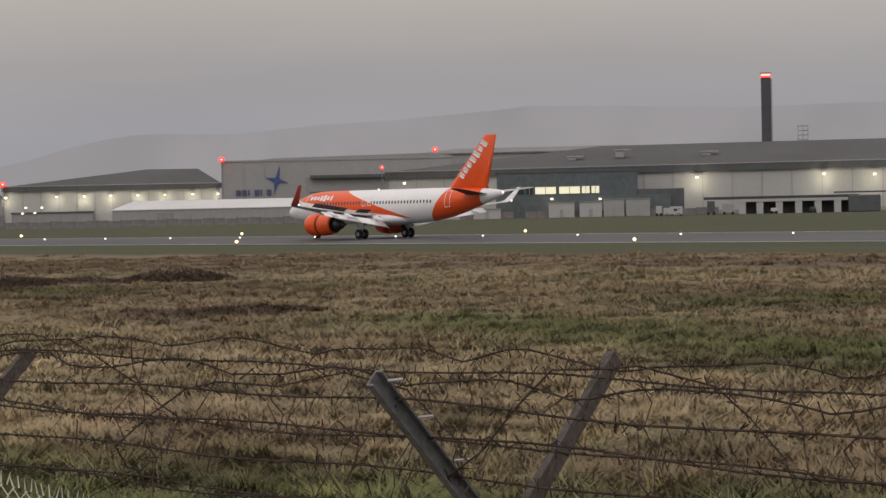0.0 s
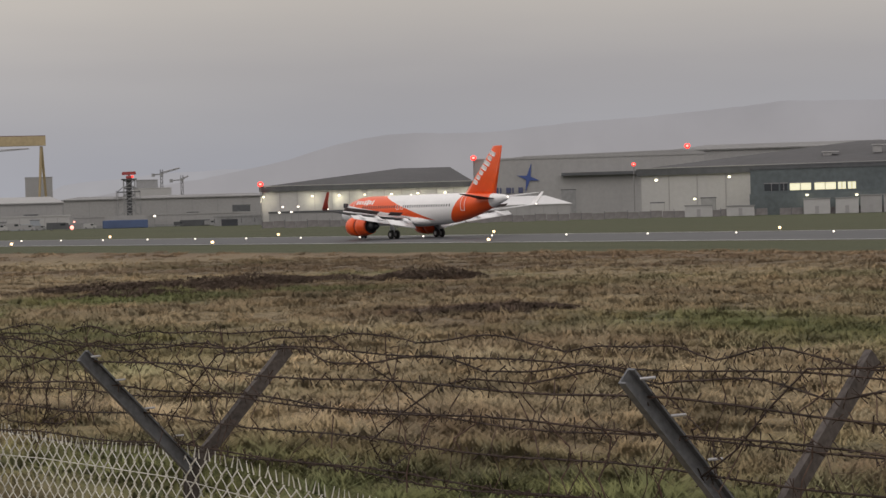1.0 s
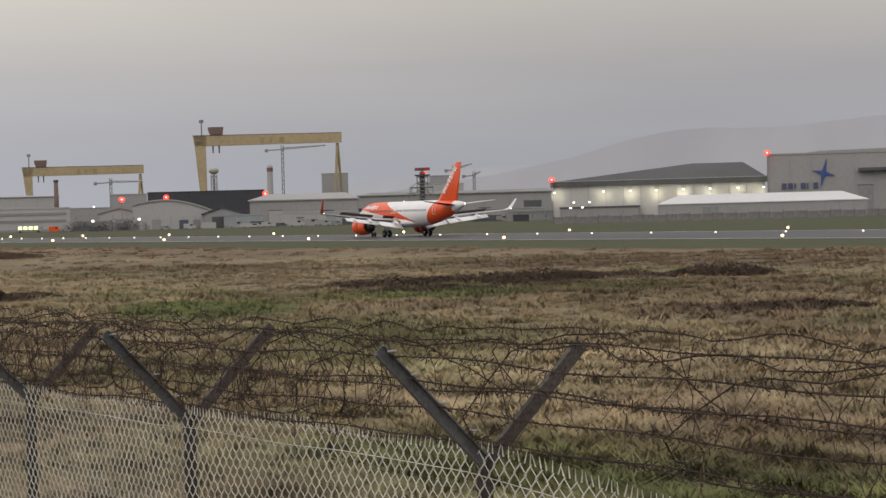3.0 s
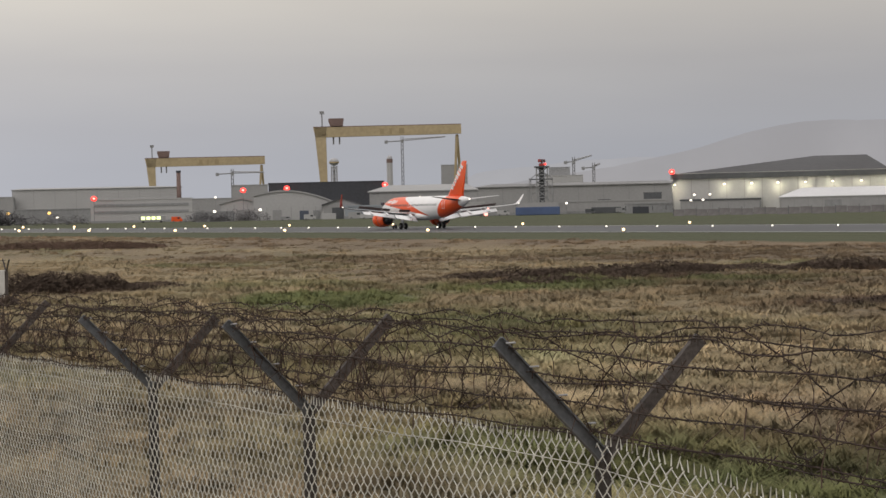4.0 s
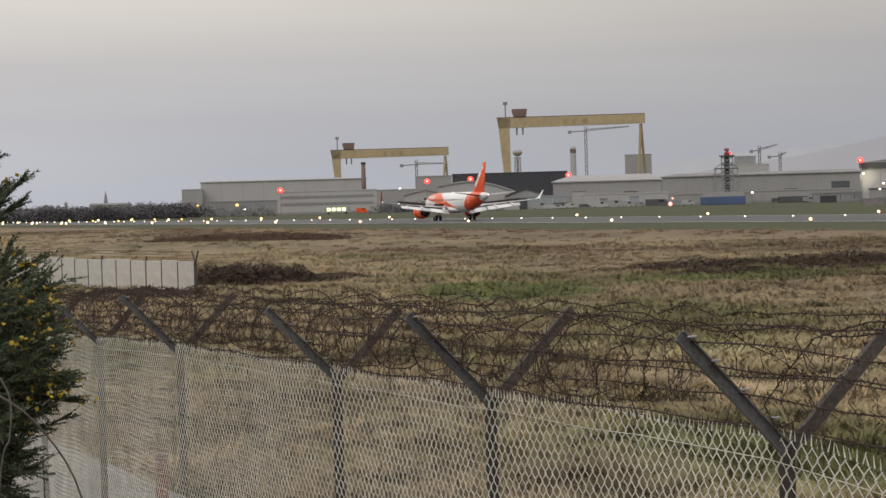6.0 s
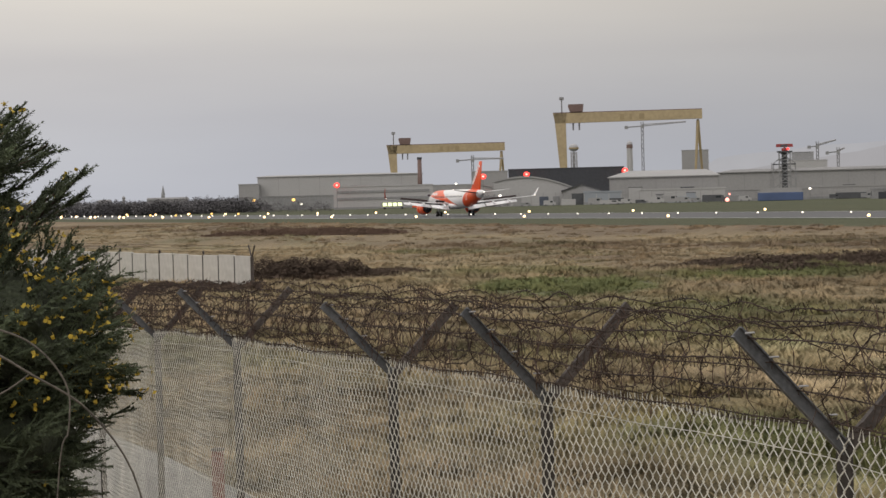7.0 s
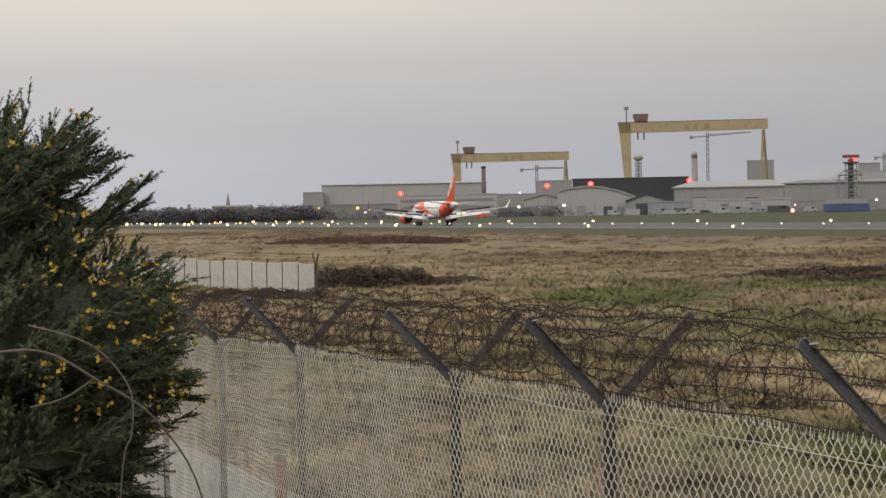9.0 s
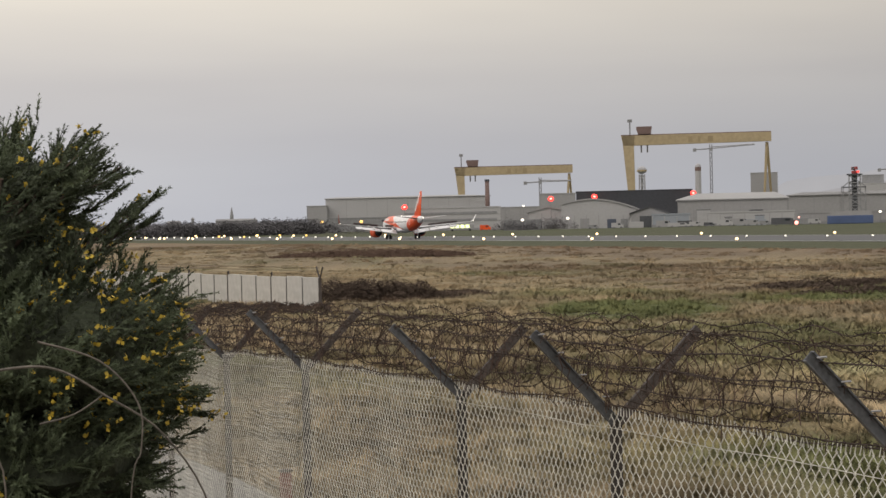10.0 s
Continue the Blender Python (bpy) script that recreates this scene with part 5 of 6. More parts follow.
# ---- rough grass ----
def field_colour(x, y):
    """Base colour of the grass at a spot: straw, brown and green in drifts, brightness scaled by bearing and distance.
    """
    u, v = x * math.cos(RUN) - y * math.sin(RUN), x * math.sin(RUN) + y * math.cos(RUN)
    a = noise.noise((u * .07, v * .03, 1.7)) + .5 * noise.noise((u * .25, v * .12, 4.1))
    g = noise.noise((u * .09, v * .045, 9.2)) + .4 * noise.noise((u * .3, v * .2, 2.2))
    d = math.hypot(x, y)
    az = math.degrees(math.atan2(x, y))
    straw, brown, green = (0.300, 0.234, 0.142), (0.172, 0.126, 0.082), (0.125, 0.134, 0.056)
    t = min(1, max(0, .5 + a * 1.5 + (u - 60) * .010))
    c = [s + (b - s) * t for s, b in zip(straw, brown)]
    k = min(1, max(0, g * 1.35 - .1 + (0.34 if d < 55 else max(0, .34 - (d - 55) * .012)) - max(0, (u - 66) * .03)))
    for ca, cd, wa, wd, f in ((-.5, 79, 3.4, 10, 2.2), (5.5, 88, 4.2, 8, 1.2), (25, 62, 8, 14, .1)):
        q = 1 - ((az - ca) / wa) ** 2 - ((d - cd) / wd) ** 2
        if q > 0:
            k = min(1, k + f * q)
    c = [s + (b - s) * k for s, b in zip(c, green)]
    # brown bramble ground
    for ca, cd, wa, wd in ((7, 100, 6, 6), (14.3, 106, 2.5, 6), (-7.8, 96, 2.6, 6), (16, 70, 4, 4)):
        q = 1 - ((az - ca) / wa) ** 2 - ((d - cd) / wd) ** 2 + .5 * noise.noise((x * .3, y * .3, 6))
        if q > 0:
            q = min(1, q * 1.3)
            c = [s + (b - s) * q for s, b in zip(c, (0.110, 0.076, 0.054))]
    # brightness set into the colour by bearing and distance from the camera
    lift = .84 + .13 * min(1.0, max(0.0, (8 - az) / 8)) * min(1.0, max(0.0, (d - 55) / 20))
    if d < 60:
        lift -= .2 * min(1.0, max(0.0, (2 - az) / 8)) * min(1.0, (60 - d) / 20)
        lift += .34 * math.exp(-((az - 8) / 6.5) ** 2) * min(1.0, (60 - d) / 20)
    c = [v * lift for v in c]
    if u > 92:
        f = min(1, (u - 92) / 25)
        tan = (0.255, 0.178, 0.108) if noise.noise((u * .12, v * .012, 7.7)) > -.05 else (0.175, 0.117, 0.08)
        c = [s + (b - s) * f for s, b in zip(c, tan)]
    return c


def build_tufts():
    rng = np.random.default_rng(21)
    rt2 = random.Random(4)
    P, C, H, W = [], [], [], []
    # tussocks: domes of many blades in one tint, with low grass scattered between them
    for lo, hi, clumps, per, loose in ((12, 34, 900, 11, 4500), (34, 60, 1900, 7, 9000), (60, 100, 2600, 5, 11000), (100, 160, 2400, 3, 8000), (160, 420, 3600, 3, 4500)):
        for k in range(clumps + loose):
            d, az = math.sqrt(rt2.uniform(lo * lo, hi * hi)), rt2.uniform(-19.5, 38)
            cx0, cy0 = d * math.sin(radians(az)), d * math.cos(radians(az))
            if d > 160 and az > 12:
                continue
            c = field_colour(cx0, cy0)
            soft = min(1, 48 / d)
            j = max(.45, 1 + soft * (.75 * noise.noise((cx0 * .38, cy0 * .38, 2.5)) + rt2.uniform(-.34, .40)))
            warm = rt2.uniform(-.07, .06)
            tint = (j * (1 + warm), j, j * (1 - warm))
            size = rt2.uniform(.11, .32) * (1 + d * .004)
            high = rt2.uniform(.13, .30)
            for q in range(per if k < clumps else 1):
                if k < clumps:
                    ox, oy = rt2.gauss(0, size), rt2.gauss(0, size)
                    dome = math.exp(-(ox * ox + oy * oy) / (2 * size * size))
                    h = high * (.45 + .75 * dome)
                else:
                    ox = oy = 0.0
                    h = rt2.uniform(.07, .16)
                x, y = cx0 + ox, cy0 + oy
                if x * math.cos(RUN) - y * math.sin(RUN) > 112 or x * math.cos(FEN) - y * math.sin(FEN) < 6.6:
                    continue
                P.append((x, y, rough_height(x, y) - .02))
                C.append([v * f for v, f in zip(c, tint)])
                H.append(h)
                W.append(.012 + d * .00020)
    P, C, H, W = np.array(P), np.array(C), np.array(H), np.array(W)
    nb = 16
    n = len(P)
    ang = rng.uniform(0, 2 * math.pi, (n, nb))
    lean = rng.uniform(.7, 3.0, (n, nb))
    spread = .10 + .10 * rng.uniform(0, 1, (n, nb)) + (np.hypot(P[:, 0], P[:, 1]) * .0016)[:, None]
    h = 1.05 * H[:, None] * rng.uniform(.55, 1.15, (n, nb))
    root = np.stack([P[:, None, 0] + spread * np.cos(ang * 3.1), P[:, None, 1] + spread * np.sin(ang * 3.1), np.broadcast_to(P[:, None, 2], (n, nb))], 2)
    tip = root + np.stack([np.cos(ang) * h * lean, np.sin(ang) * h * lean, h], 2)
    side = np.stack([-np.sin(ang), np.cos(ang), np.zeros_like(ang)], 2) * W[:, None, None]
    V = np.stack([root - side, root + side, tip], 2).reshape(-1, 3)
    nt = n * nb
    col = 1.2 * np.repeat(C, nb * 3, 0) * np.repeat(rng.uniform(.88, 1.13, nt), 3)[:, None]
    me = bpy.data.meshes.new("rough_grass")
    me.vertices.add(len(V))
    me.vertices.foreach_set("co", V.astype(np.float32).ravel())
    me.loops.add(len(V))
    me.loops.foreach_set("vertex_index", np.arange(len(V), dtype=np.int32))
    me.polygons.add(nt)
    me.polygons.foreach_set("loop_start", np.arange(nt, dtype=np.int32) * 3)
    me.update()
    at = me.color_attributes.new("tone", "FLOAT_COLOR", "POINT")
    at.data.foreach_set("color", np.concatenate([col, np.ones((len(col), 1))], 1).astype(np.float32).ravel())
    m = bpy.data.materials.new("dry_grass_blades")
    m.use_nodes = True
    a = m.node_tree.nodes.new("ShaderNodeAttribute")
    a.attribute_name = "tone"
    b = m.node_tree.nodes["Principled BSDF"]
    b.inputs["Roughness"].default_value = .85
    m.node_tree.links.new(a.outputs["Color"], b.inputs["Base Color"])
    soften(m)
    me.materials.append(m)
    tagged(new("rough_grass", me), "rough tussocks of straw and green winter grass", "grass", kind="stuff")
    # the ground under the tussocks takes the same drifts of colour and brightness scaling
    g = bpy.data.objects["ground"].data
    gt = g.color_attributes.new("tone", "FLOAT_COLOR", "POINT")
    cols = np.ones((len(g.vertices), 4), np.float32)
    for i, v in enumerate(g.vertices):
        if v.co.x ** 2 + v.co.y ** 2 < 700 ** 2:
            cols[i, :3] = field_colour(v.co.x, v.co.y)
        else:
            cols[i, :3] = (.13, .1, .055)
    gt.data.foreach_set("color", cols.ravel())


build_tufts()


# ---- the perimeter fence ----
POSTS = [-4.6, -1.85, 0.85, 3.60, 6.51, 9.33, 11.76, 15.59, 18.53, 21.4, 24.4, 27.3]
REACH = {3.60: (.523, .493, .537, .471), 6.51: (.475, .446, .474, .410), 9.33: (.472, .450, .490, .436), 11.76: (.456, .424, .443, .385), 18.53: (.50, .47, .47, .44)}
FP = 4.15


def crotch(s):
    return 2.755 - max(0.0, s - 5.5) * .0175 if s < 16 else 2.571 - (s - 16) * .033


def droop(s):
    """The mesh hangs slack between two of the posts."""
    return .10 * math.sin(math.pi * min(1.0, max(0.0, (s - 3.6) / 2.91)))


def fen(s, p, z):
    return along(s, p, z, FEN)


def angle_iron(bm, a, b, side, w=.052, t=.026):
    """A channel section from a to b, open behind; side points across its face."""
    a, b = Vector(a), Vector(b)
    d = (b - a).normalized()
    u = (side - d * side.dot(d)).normalized()
    v = d.cross(u)
    h, e = w / 2, .006
    sec = [(-h, 0), (h, 0), (h, t), (h - e, t), (h - e, e), (-h + e, e), (-h + e, t), (-h, t)]
    return loft(bm, [[p + u * i + v * j for i, j in sec] for p in (a, b)])


def build_fence():
    f = thing("perimeter_fence", Matrix.Identity(4), "chain-link security fence with rusty barbed wire on angled arms", "fence")
    rng = random.Random(12)
    fdir = fen(1, 0, 0)
    right = fen(0, 1, 0)
    for s in POSTS:
        c = crotch(s)
        lean = rng.uniform(-.012, .012)
        lp, lz, rp, rz = REACH.get(s, (.47, .45, .47, .43))
        post = part("post", angle_iron(bmesh.new(), fen(s, FP, -.1), fen(s + lean, FP, c), right, .06), M_postdark, f, "dark steel channel post")
        part("left_arm", angle_iron(bmesh.new(), fen(s + lean, FP - .01, c - .03), fen(s + rng.uniform(-.02, .02), FP - lp, c + lz), -right - Vector((0, 0, 1)), .053), M_post, post, "galvanised arm leaning over the road side")
        part("right_arm", angle_iron(bmesh.new(), fen(s + lean + .01, FP + .02, c - .03), fen(s + rng.uniform(-.02, .02), FP + rp, c + rz), right - Vector((0, 0, 1)), .055), M_postrust, post, "rust-stained arm leaning over the field side")
        for t in (.18, .45, .72, .94):
            q = fen(s - .03, FP - (lp - .01) * t - .01, c + (lz - .01) * t + .03)
            part("cleat", bar(bmesh.new(), q, q + fdir * -.035 + right * .02 + Vector((0, 0, .004)), .004, 5), M_steel_pale, post, "bright wire cleat")

    # chain link: interlaced zigzag wires
    s0, s1, pitch, r = POSTS[0], POSTS[-1], .037, .0034
    nw = int((s1 - s0) / pitch)
    step = .043
    rows = 65
    i = np.arange(nw)[:, None]
    k = np.arange(rows)[None, :]
    ss = s0 + i * pitch + np.where(((k + i) % 2) == 0, -.5, .5) * pitch
    jit = np.random.default_rng(3)
    z = np.where(ss < 16, 2.755 - np.maximum(0.0, ss - 5.5) * .0175, 2.571 - (ss - 16) * .033) - .01 - k * step + .035
    z = z - .10 * np.sin(math.pi * np.clip((ss - 3.6) / 2.91, 0, 1))
    z = z + .012 * np.sin(ss * 3.3) + jit.normal(0, .002, z.shape)
    p = FP - .035 + np.where(((k + i) % 2) == 0, .004, -.004) + .018 * np.sin(ss * 2.1 + z * 1.7)
    z = np.maximum(z, .02)
    ca, sa = math.cos(FEN), math.sin(FEN)
    X, Y = ss * sa + p * ca, ss * ca - p * sa
    cen = np.stack([X, Y, z], 2)
    V = []
    for q in range(3):
        a = 2 * math.pi * q / 3
        off = np.array([sa * math.cos(a) + ca * math.sin(a) * .6, ca * math.cos(a) - sa * math.sin(a) * .6, .35 * math.cos(a)]) * r * 1.25
        V.append(cen + off)
    V = np.stack(V, 2)          # wire, row, side, xyz
    idx = np.arange(nw * rows * 3).reshape(nw, rows, 3)
    F = np.stack([idx[:, :-1, :], np.roll(idx, -1, 2)[:, :-1, :], np.roll(idx, -1, 2)[:, 1:, :], idx[:, 1:, :]], 3).reshape(-1, 4)
    me = bpy.data.meshes.new("chain_link")
    me.from_pydata(V.reshape(-1, 3).tolist(), [], F.tolist())
    me.materials.append(M_mesh)
    o = new("chain_link", me)
    o.parent = f
    tagged(o, "galvanised diamond chain-link mesh", kind="stuff")
    # twisted points along the top
    bm = bmesh.new()
    for j in range(nw):
        s = s0 + j * pitch - pitch * .5
        zt = crotch(s) - droop(s) + .02 + .012 * math.sin(s * 3.3)
        bar(bm, fen(s, FP - .03, zt), fen(s + rng.uniform(-.012, .012), FP - .03 + rng.uniform(-.012, .012), zt + .045), .0036, 3, .0012)
    tagged(part("selvedge", bm, M_mesh, f, "twisted wire points along the mesh top"), kind="stuff")
    for zoff in (.06, 1.2):
        bm = bmesh.new()
        for j in range(60):
            a, b = s0 + (s1 - s0) * j / 60, s0 + (s1 - s0) * (j + 1) / 60
            bar(bm, fen(a, FP - .045, crotch(a) - droop(a) - zoff - .006 * math.sin(a * 4)), fen(b, FP - .045, crotch(b) - droop(b) - zoff - .006 * math.sin(b * 4)), .0018, 4)
        part("line_wire", bm, M_mesh, f, "straining wire through the mesh")

    # barbed strands on both arms
    def barbed(name, pts, r, barb, label):
        bm = bmesh.new()
        acc = 0.0
        for a, b in zip(pts, pts[1:]):
            bar(bm, a, b, r, 4)
            L = (b - a).length
            while acc < L:
                q = a + (b - a) * (acc / L)
                for _ in range(2):
                    v = Vector((rng.gauss(0, 1), rng.gauss(0, 1), rng.gauss(0, 1))).normalized() * .026
                    bar(bm, q - v, q + v, r * .8, 3, r * .3)
                acc += barb * rng.uniform(.8, 1.2)
            acc -= L
        tagged(part(name, bm, M_barb, f, label), kind="")

    for sgn, t in ((-1, .16), (-1, .45), (-1, .72), (-1, .95), (1, .08), (1, .5), (1, .93)):
        pts = []
        n = int((s1 - s0) / .23)
        ph = rng.uniform(0, 6)
        for j in range(n + 1):
            s = s0 + (s1 - s0) * j / n
            near = min(abs(s - q) for q in POSTS)
            sag = .018 * min(1, near / 1.3)
            pts.append(fen(s, FP + sgn * .46 * t + .012 * math.sin(s * 2.7 + ph), crotch(s) + .45 * t - sag + .008 * math.sin(s * 5.1 + ph)))
        barbed("barbed_strand", pts, .0031, .05, "taut rusty barbed strand")
    # loose rusty coils lying in the V of the arms
    for loopr, pit, cz, r, ph, seed in ((.20, .62, .27, .0028, 0, 1), (.17, .55, .25, .0026, 2, 5)):
        pts, s, a = [], (s0 + .2 if seed == 1 else 7.4), ph
        rg = random.Random(seed)
        while s < s1 - .2:
            wob, wob2, wob3 = noise.noise((s * 2.3, seed * 3.3, 0)), noise.noise((s * 1.8, seed * 7.3, 4)), noise.noise((s * 6.0, seed * 1.3, 8))
            rr = loopr * (1 + .55 * wob + .25 * wob3)
            pts.append(fen(s + .10 * math.sin(a * .7) + .10 * wob2 + .03 * wob3, FP + rr * 1.3 * math.cos(a) + .08 * wob2, min(crotch(s) + .50, crotch(s) + cz + rr * .95 * math.sin(a) + .06 * wob + .03 * wob3)))
            da = .35 + .35 * rg.random()
            a += da
            s += pit * (2.0 if s < 7.5 else 1.0) * da / (2 * math.pi) * (.3 + 1.4 * rg.random())
        barbed("barbed_coil", pts, r, .045, "rusty loose barbed wire coil")
    # a slack strand looping along the top of the arms
    for sgn, ph in ((1, 0.0), (-1, 1.9)):
        pts, s = [], s0
        while s < s1:
            pts.append(fen(s, FP + sgn * .36 + .05 * math.sin(s * 3.1 + ph), crotch(s) + .45 + .04 * abs(math.sin(s * 4.6 + ph)) + .03 * noise.noise((s * 3, ph, 1))))
            s += .07
        barbed("barbed_strand", pts, .0028, .04, "slack looping rusty barbed strand")
    # dead climbing stems and old ties hanging in the wires
    bm = bmesh.new()
    s = s0
    while s < s1:
        dense = noise.noise((s * .8, 3.0, 2.0))
        s += rng.uniform(.03, .18) * (1.35 - dense) * (.62 if s < 8.0 else .25)
        t0 = rng.choice((-1, -1, 1, 1, 1)) * rng.uniform(.05, .95)
        z0 = abs(t0) * .42 * rng.random()
        z1 = min(.50, z0 + rng.uniform(.1, .42))
        q = fen(s, FP + t0 * .40, crotch(s) + z0)
        n = max(2, int((z1 - z0) / .05))
        r = rng.uniform(.0013, .0029)
        drift = rng.gauss(0, .018)
        for k in range(n):
            e = fen(s + drift * (k + 1) + rng.gauss(0, .014), FP + t0 * .40 + rng.gauss(0, .02), crotch(s) + z0 + (z1 - z0) * (k + 1) / n)
            bar(bm, q, e, r, 4, r * .9)
            if rng.random() < .5:
                v = Vector((rng.gauss(0, 1), rng.gauss(0, 1), rng.gauss(.2, .8))).normalized() * rng.uniform(.02, .09)
                bar(bm, e, e + v, r * .7, 3, r * .3)
            q = e
    tagged(part("dead_growth", bm, M_growth, f, "dead climbing stems tangled in the barbed wire"), kind="stuff")


build_fence()

bm = bmesh.new()
tr = [[bm.verts.new(fen(20 + 4 * i, q + .15 * math.sin(i * 1.3), .05 + .01 * math.sin(i))) for q in (4.55, 6.3)] for i in range(20)]
for ra, rb in zip(tr, tr[1:]):
    bm.faces.new((ra[0], ra[1], rb[1], rb[0]))
tagged(part("perimeter_track", bm, M_roadgrey), "old pale concrete track behind the fence", "track", kind="structure")

# low sign post seen through the mesh, and the concrete fence where the boundary turns
sp = thing("marker_post", Matrix.Translation(polar(-10.75, 24, 0)), "rust-red marker post in the grass", "post")
part("post", boxed(-.07, .07, -.05, .05, -.1, .72, bev=.015), mat("rust_red_paint", (.20, .06, .045), .8, var=.25, scale=3, fine=20), sp)
part("cap", boxed(-.08, .08, -.06, .06, .724, .75), M_postrust, sp)


def build_concrete_fence():
    a, b = polar(-9.62, 86), polar(-16.2, 116)
    L = (b - a).length
    ang = math.atan2(b.y - a.y, b.x - a.x)
    o = thing("concrete_fence", Matrix.Translation(a) @ Matrix.Rotation(ang, 4, "Z"), "pale concrete panel wall with thin dark posts and wire arms", "wall")
    n = int(L / 1.75)
    w = L / n
    first = None
    for i in range(n):
        m = Matrix.Translation((i * w, 0, 0)) @ pose(0, 0, .03 * math.sin(i * 1.7))
        if first is None:
            first = part("panel", boxed(.05, w - .05, -.05, .05, -.2, 1.46, bev=.015), M_concrete, o)
            first.matrix_basis = m
        else:
            share(first, "panel", m, o)
    for i in range(n + 1):
        big = i % 3 == 0
        bm = bmesh.new()
        box(bm, -.022, .022, -.07, .07, -.2, 1.44)
        if big:
            for s in (-1, 1):
                bar(bm, (0, 0, 1.40), (s * (.55 if i == 0 else .2), -.1 * s, 1.93 if i == 0 else 1.62), .035, 5)
        q = part("post", bm, M_postrust if big else M_roadgrey, o)
        q.matrix_basis = Matrix.Translation((i * w, 0, 0))
    for k in range(3):
        bm = bmesh.new()
        bar(bm, (0, 0, 1.6 + .14 * k), (L, 0, 1.6 + .14 * k), .006, 3)
        part("wire", bm, M_barb, o)


build_concrete_fence()


# ---- gorse beside the camera ----
def build_gorse():
    rng = np.random.default_rng(33)
    M_gorse_in = mat("gorse_inside_shade", (0.032, 0.040, 0.023), .95, var=.4, scale=6, fine=60, bump=.6)
    base = site(-19.0, 5.2)
    g = thing("gorse_bush", base, "dark green spiny gorse bush with yellow flowers", "bush")
    lobes = [((-.12, 0, 3.66), (.31, .40, .26), 900), ((.13, -.05, 3.40), (.36, .38, .22), 950), ((.10, 0, 3.14), (.34, .38, .20), 700), ((-.02, 0, 2.92), (.34, .40, .24), 500), ((-.62, .1, 3.40), (.48, .50, .48), 1000), ((-.40, .05, 3.1), (.5, .5, .45), 700), ((-.30, .1, 2.55), (.55, .55, .5), 500), ((-.22, 0, 3.83), (.24, .3, .14), 400), ((.12, 0, 3.82), (.13, .2, .09), 150)]
    stems = bmesh.new()
    foot = Vector((-.35, .1, 1.85))
    for c, r, n in lobes:
        for k in range(3):
            a = foot + Vector(rng.normal(0, .06, 3)) * Vector((1, 1, 0))
            e = Vector(c) + Vector(rng.normal(0, .12, 3))
            midp = (a + e) / 2 + Vector(rng.normal(0, .06, 3))
            bar(stems, a, midp, .02, 6, .014)
            bar(stems, midp, e, .014, 6, .005)
    # solid dark cores stand in for the dense, shaded inside of the bush
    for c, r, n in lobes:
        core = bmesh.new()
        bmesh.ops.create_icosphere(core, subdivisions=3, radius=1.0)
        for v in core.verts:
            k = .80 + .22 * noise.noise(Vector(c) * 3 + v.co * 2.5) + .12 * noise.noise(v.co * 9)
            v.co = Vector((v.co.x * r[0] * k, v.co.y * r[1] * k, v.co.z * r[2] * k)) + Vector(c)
        part("shade_core", core, M_gorse_in, g, "dark solid core standing in for the shaded inside")
    V, FV = [], []
    ref = np.array([0.3, 1, .2])
    shoots = []
    for c, r, n in lobes:
        for i in range(n // 3):
            d = rng.normal(0, 1, 3)
            d /= np.linalg.norm(d)
            depth = rng.uniform(.55, 1.0) ** .5
            axis = d * .7 + np.array([.34, 0, .5]) + rng.normal(0, .24, 3)
            axis /= np.linalg.norm(axis)
            AL = rng.uniform(.09, .20)
            shoots.append((np.array(c) + d * np.array(r) * (.92, 1, 1) * depth - axis * AL * .35, axis, AL, 13))
    # long leading shoots that break the outline
    for x, z, ax, az2, n in ((.10, 3.96, .4, 1, 3), (-.12, 3.95, .2, 1, 3), (.27, 3.94, .9, .8, 4), (.30, 3.90, .9, .7, 3), (.31, 3.87, 1, .5, 2), (.39, 3.855, 1, .55, 3), (.42, 3.77, 1, .75, 4), (.26, 3.74, 1, .3, 2),
                             (.27, 3.62, 1, .6, 2), (.455, 3.54, 1, .45, 4), (.435, 3.49, 1, .35, 4), (.46, 3.42, 1, .3, 3), (.495, 3.35, 1, .3, 4), (.54, 3.275, 1, .15, 5), (.52, 3.19, 1, .1, 4), (.38, 3.14, 1, .1, 2),
                             (.42, 3.06, 1, .1, 3), (.36, 2.95, 1, .15, 4), (.44, 2.99, 1, .1, 2)):
        for k in range(n):
            axis = np.array([ax + rng.normal(0, .12), rng.normal(0, .25), az2 + rng.normal(0, .12)])
            axis /= np.linalg.norm(axis)
            AL = rng.uniform(.16, .27)
            tip = np.array([x + rng.normal(0, .018) - .03, rng.uniform(-.2, .2), z + rng.normal(0, .018)])
            shoots.append((tip - axis * AL, axis, AL, 34))
            bar(stems, tip - axis * AL * 1.6, tip, .006, 5, .002)
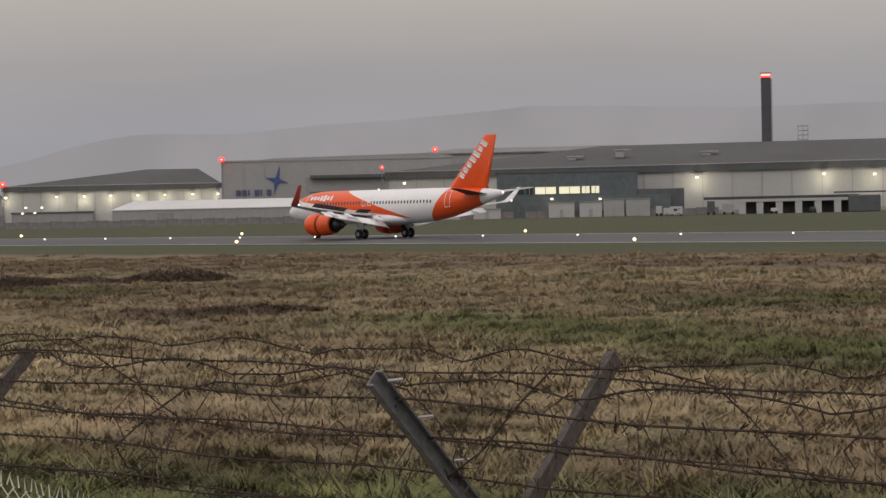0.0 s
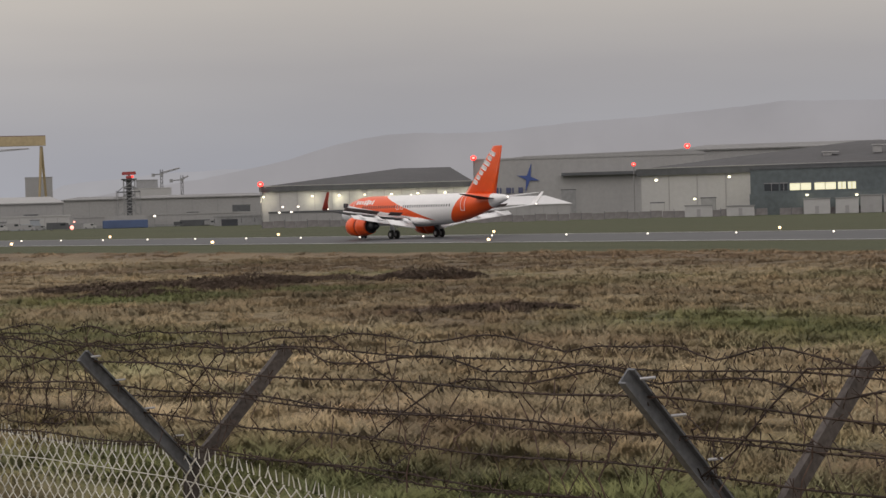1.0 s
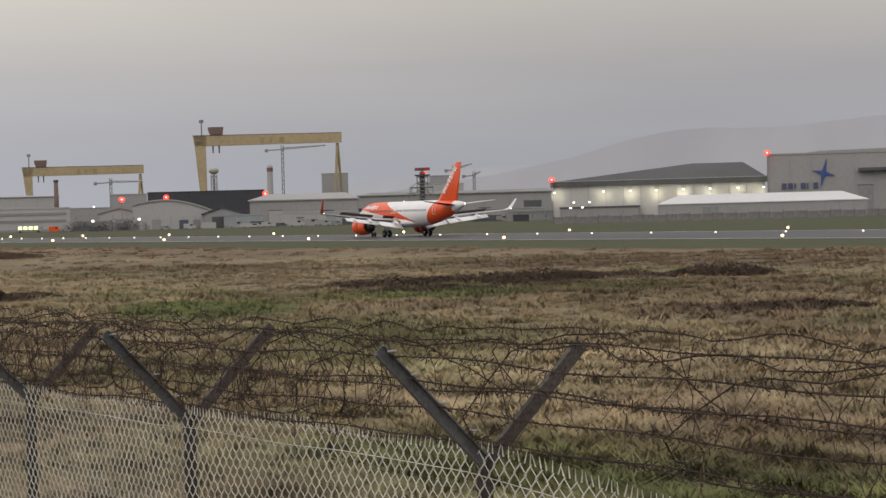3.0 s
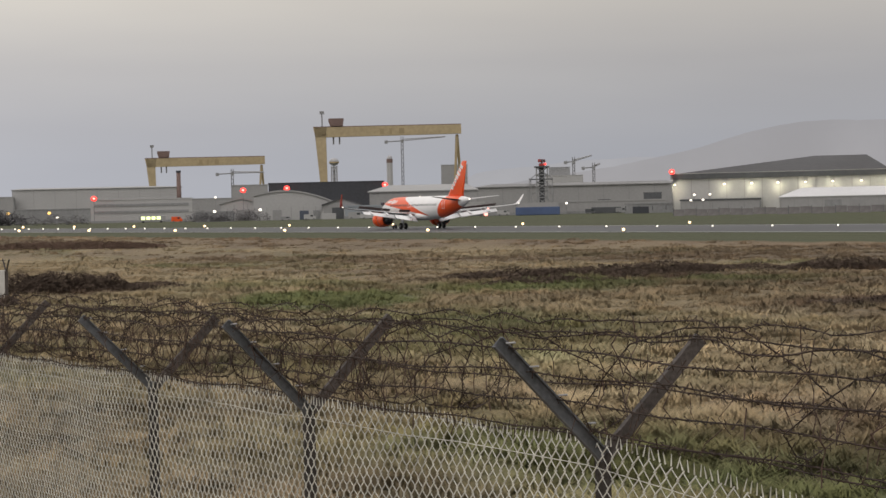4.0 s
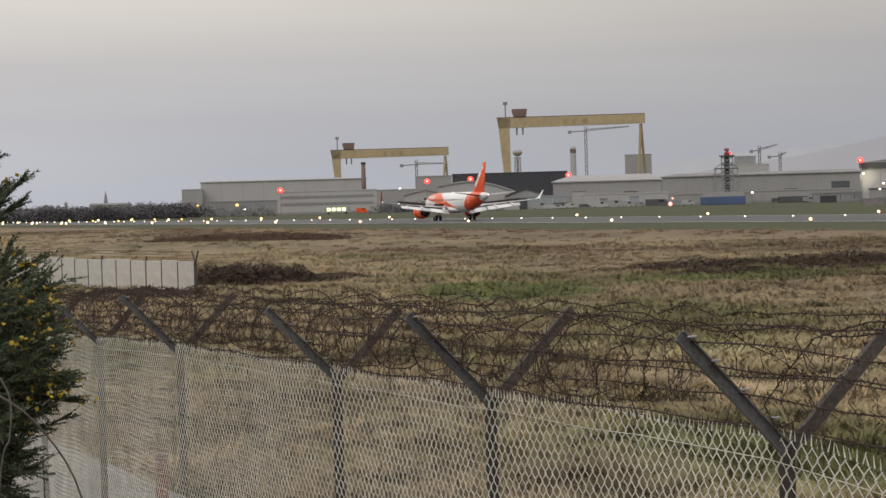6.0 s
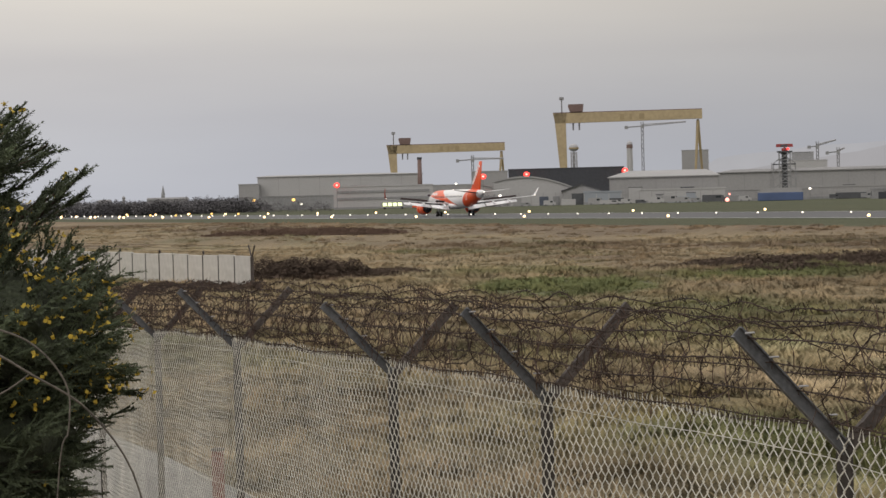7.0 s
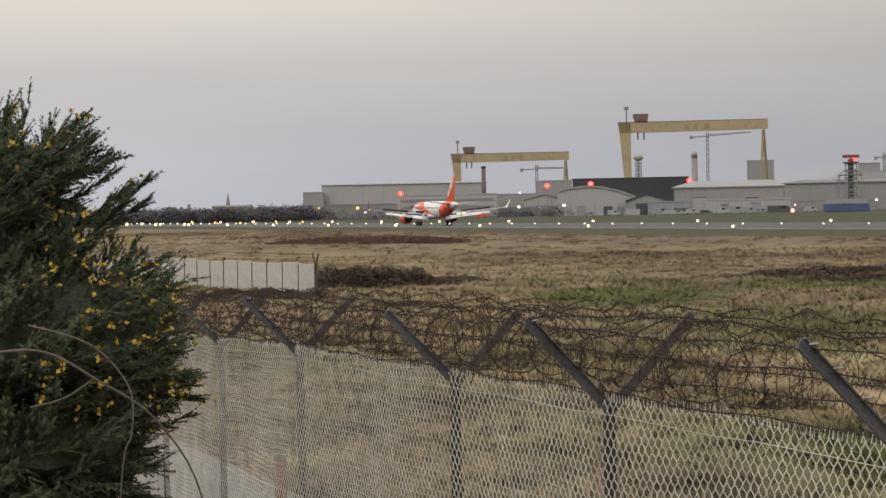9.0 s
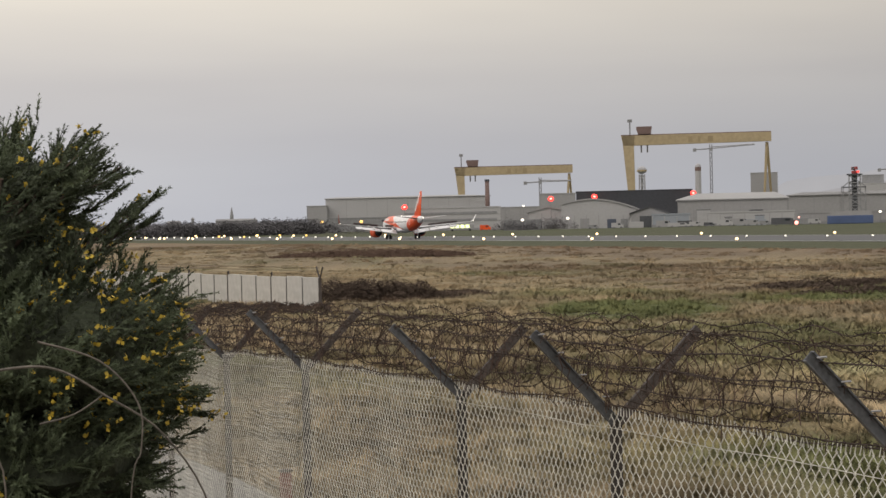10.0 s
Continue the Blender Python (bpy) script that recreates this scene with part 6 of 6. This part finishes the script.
    for foot_a, axis, AL, twigs in shoots:
        ax_u = np.cross(axis, ref)
        ax_u /= np.linalg.norm(ax_u)
        ax_w = np.cross(axis, ax_u)
        sunny = foot_a[0] > .08 and 3.22 < foot_a[2] < 3.68
        in_bloom = foot_a[1] < .25 and rng.random() < (.5 if sunny else .05)
        for k in range(twigs):
            q = rng.uniform(0, 1)
            ang = rng.uniform(0, 2 * math.pi)
            radial = ax_u * math.cos(ang) + ax_w * math.sin(ang)
            root = foot_a + axis * AL * q
            way = axis * (.75 + .5 * q) + radial * (.75 - .45 * q) * (1.0 if twigs < 20 else .7)
            way /= np.linalg.norm(way)
            L = rng.uniform(.035, .075)
            u = np.cross(way, ref)
            u /= np.linalg.norm(u)
            w = np.cross(way, u)
            tip = root + way * L
            for g3 in range(3):
                a0, a1 = 2 * math.pi * g3 / 3, 2 * math.pi * (g3 + 1) / 3
                V.append([root + (u * math.cos(a0) + w * math.sin(a0)) * .003, root + (u * math.cos(a1) + w * math.sin(a1)) * .003, tip])
            m = 22
            t = rng.uniform(.02, 1, m)
            aa = rng.uniform(0, 2 * math.pi, m)
            sl = rng.uniform(.008, .017, m) * (1.15 - .5 * t)
            out = (np.cos(aa)[:, None] * u + np.sin(aa)[:, None] * w) * .85 + way * .6
            b0 = root + way * (L * t)[:, None]
            sd = np.cross(out, way) * .0030
            V.extend(np.stack([b0 - sd, b0 + sd, b0 + out * sl[:, None]], 1))
            if in_bloom and rng.random() < .35:
                FV.append(tip + rng.normal(0, .006, 3))
            elif rng.random() < .006:
                FV.append(tip)
    tagged(part("wood", stems, M_scrub, g, "brown woody stems"), kind="stuff")
    V = np.array(V, np.float32).reshape(-1, 3)
    nt = len(V) // 3
    me = bpy.data.meshes.new("spines")
    me.vertices.add(len(V))
    me.vertices.foreach_set("co", V.ravel())
    me.loops.add(len(V))
    me.loops.foreach_set("vertex_index", np.arange(len(V), dtype=np.int32))
    me.polygons.add(nt)
    me.polygons.foreach_set("loop_start", np.arange(nt, dtype=np.int32) * 3)
    me.update()
    me.materials.append(mat("gorse_green", (0.080, 0.102, 0.055), .8, var=.4, scale=3, fine=30))
    o = new("foliage", me)
    o.parent = g
    tagged(o, "dense dark green spines", kind="stuff")
    bm = bmesh.new()
    for p in FV:
        for k in range(3):
            v = Vector(rng.normal(0, 1, 3)).normalized()
            s = v.cross(Vector(rng.normal(0, 1, 3))).normalized() * .0045
            q = Vector(p)
            w = bm.verts.new
            bm.faces.new((w(q), w(q + v * .007 + s * 1.3), w(q + v * .014), w(q + v * .007 - s * 1.3)))
    tagged(part("blossom", bm, mat("gorse_yellow", (.55, .40, .05), .7, var=.2, scale=8, fine=60), g, "small yellow flowers"), kind="stuff")
    # bare bramble canes arching in front
    def cane(pts, r, label):
        b = thing("bramble_cane", base, label, "plant", "bramble canes")
        bm = bmesh.new()
        P = [Vector(p) for p in pts]
        fine = []
        for i in range(len(P) - 1):
            p0, p1, p2, p3 = P[max(i - 1, 0)], P[i], P[i + 1], P[min(i + 2, len(P) - 1)]
            for k in range(5):
                t = k / 5
                fine.append(.5 * ((2 * p1) + (p2 - p0) * t + (2 * p0 - 5 * p1 + 4 * p2 - p3) * t * t + (3 * p1 - p0 - 3 * p2 + p3) * t ** 3))
        fine.append(P[-1])
        for i, (a, c) in enumerate(zip(fine, fine[1:])):
            bar(bm, a, c, r * (1 - .5 * i / len(fine)), 5, r * (1 - .5 * (i + 1) / len(fine)))
        part("stem", bm, mat("grey_brown_cane", (.13, .115, .10), .85, var=.3, scale=10, fine=60), b)

    cane([(-.15, -.6, 3.37), (.03, -.6, 3.40), (.14, -.6, 3.395), (.25, -.6, 3.33), (.39, -.55, 3.225), (.5, -.5, 3.03), (.53, -.4, 2.7), (.5, -.2, 1.95)], .0038, "long bare grey-brown bramble cane")
    cane([(.10, -.6, 3.46), (.24, -.6, 3.41), (.325, -.6, 3.31), (.33, -.6, 3.20), (.30, -.58, 3.03), (.25, -.4, 1.95)], .0028, "thin bare bramble cane")
    cane([(.10, -.6, 3.27), (.18, -.6, 3.29), (.25, -.6, 3.335)], .003, "short bare bramble cane")
    cane([(-.25, -.5, 3.30), (-.05, -.6, 3.22), (.02, -.6, 3.12), (-.02, -.5, 2.6), (0, -.2, 1.95)], .003, "thin bare bramble cane")


build_gorse()


def motions():
    walk(airliner, [(0.0, airliner_pose(83.5, 222.0)), (1.0, airliner_pose(65.3, 258.3)), (2.5, airliner_pose(39.2, 309.2)), (4.5, airliner_pose(7.1, 370.5)),
                    (6.0, airliner_pose(-14.6, 412.5)), (7.5, airliner_pose(-34.3, 449.8)), (10.0, airliner_pose(-62.2, 495.0))])
    # the radar antenna turns steadily, once in 3.74 s
    walk(radar_antenna, [(.5 * k, pose(0, 0, RADAR_Z, 0, 0, 96.3 * (.5 * k - 2.35) + 90)) for k in range(21)])


motions()
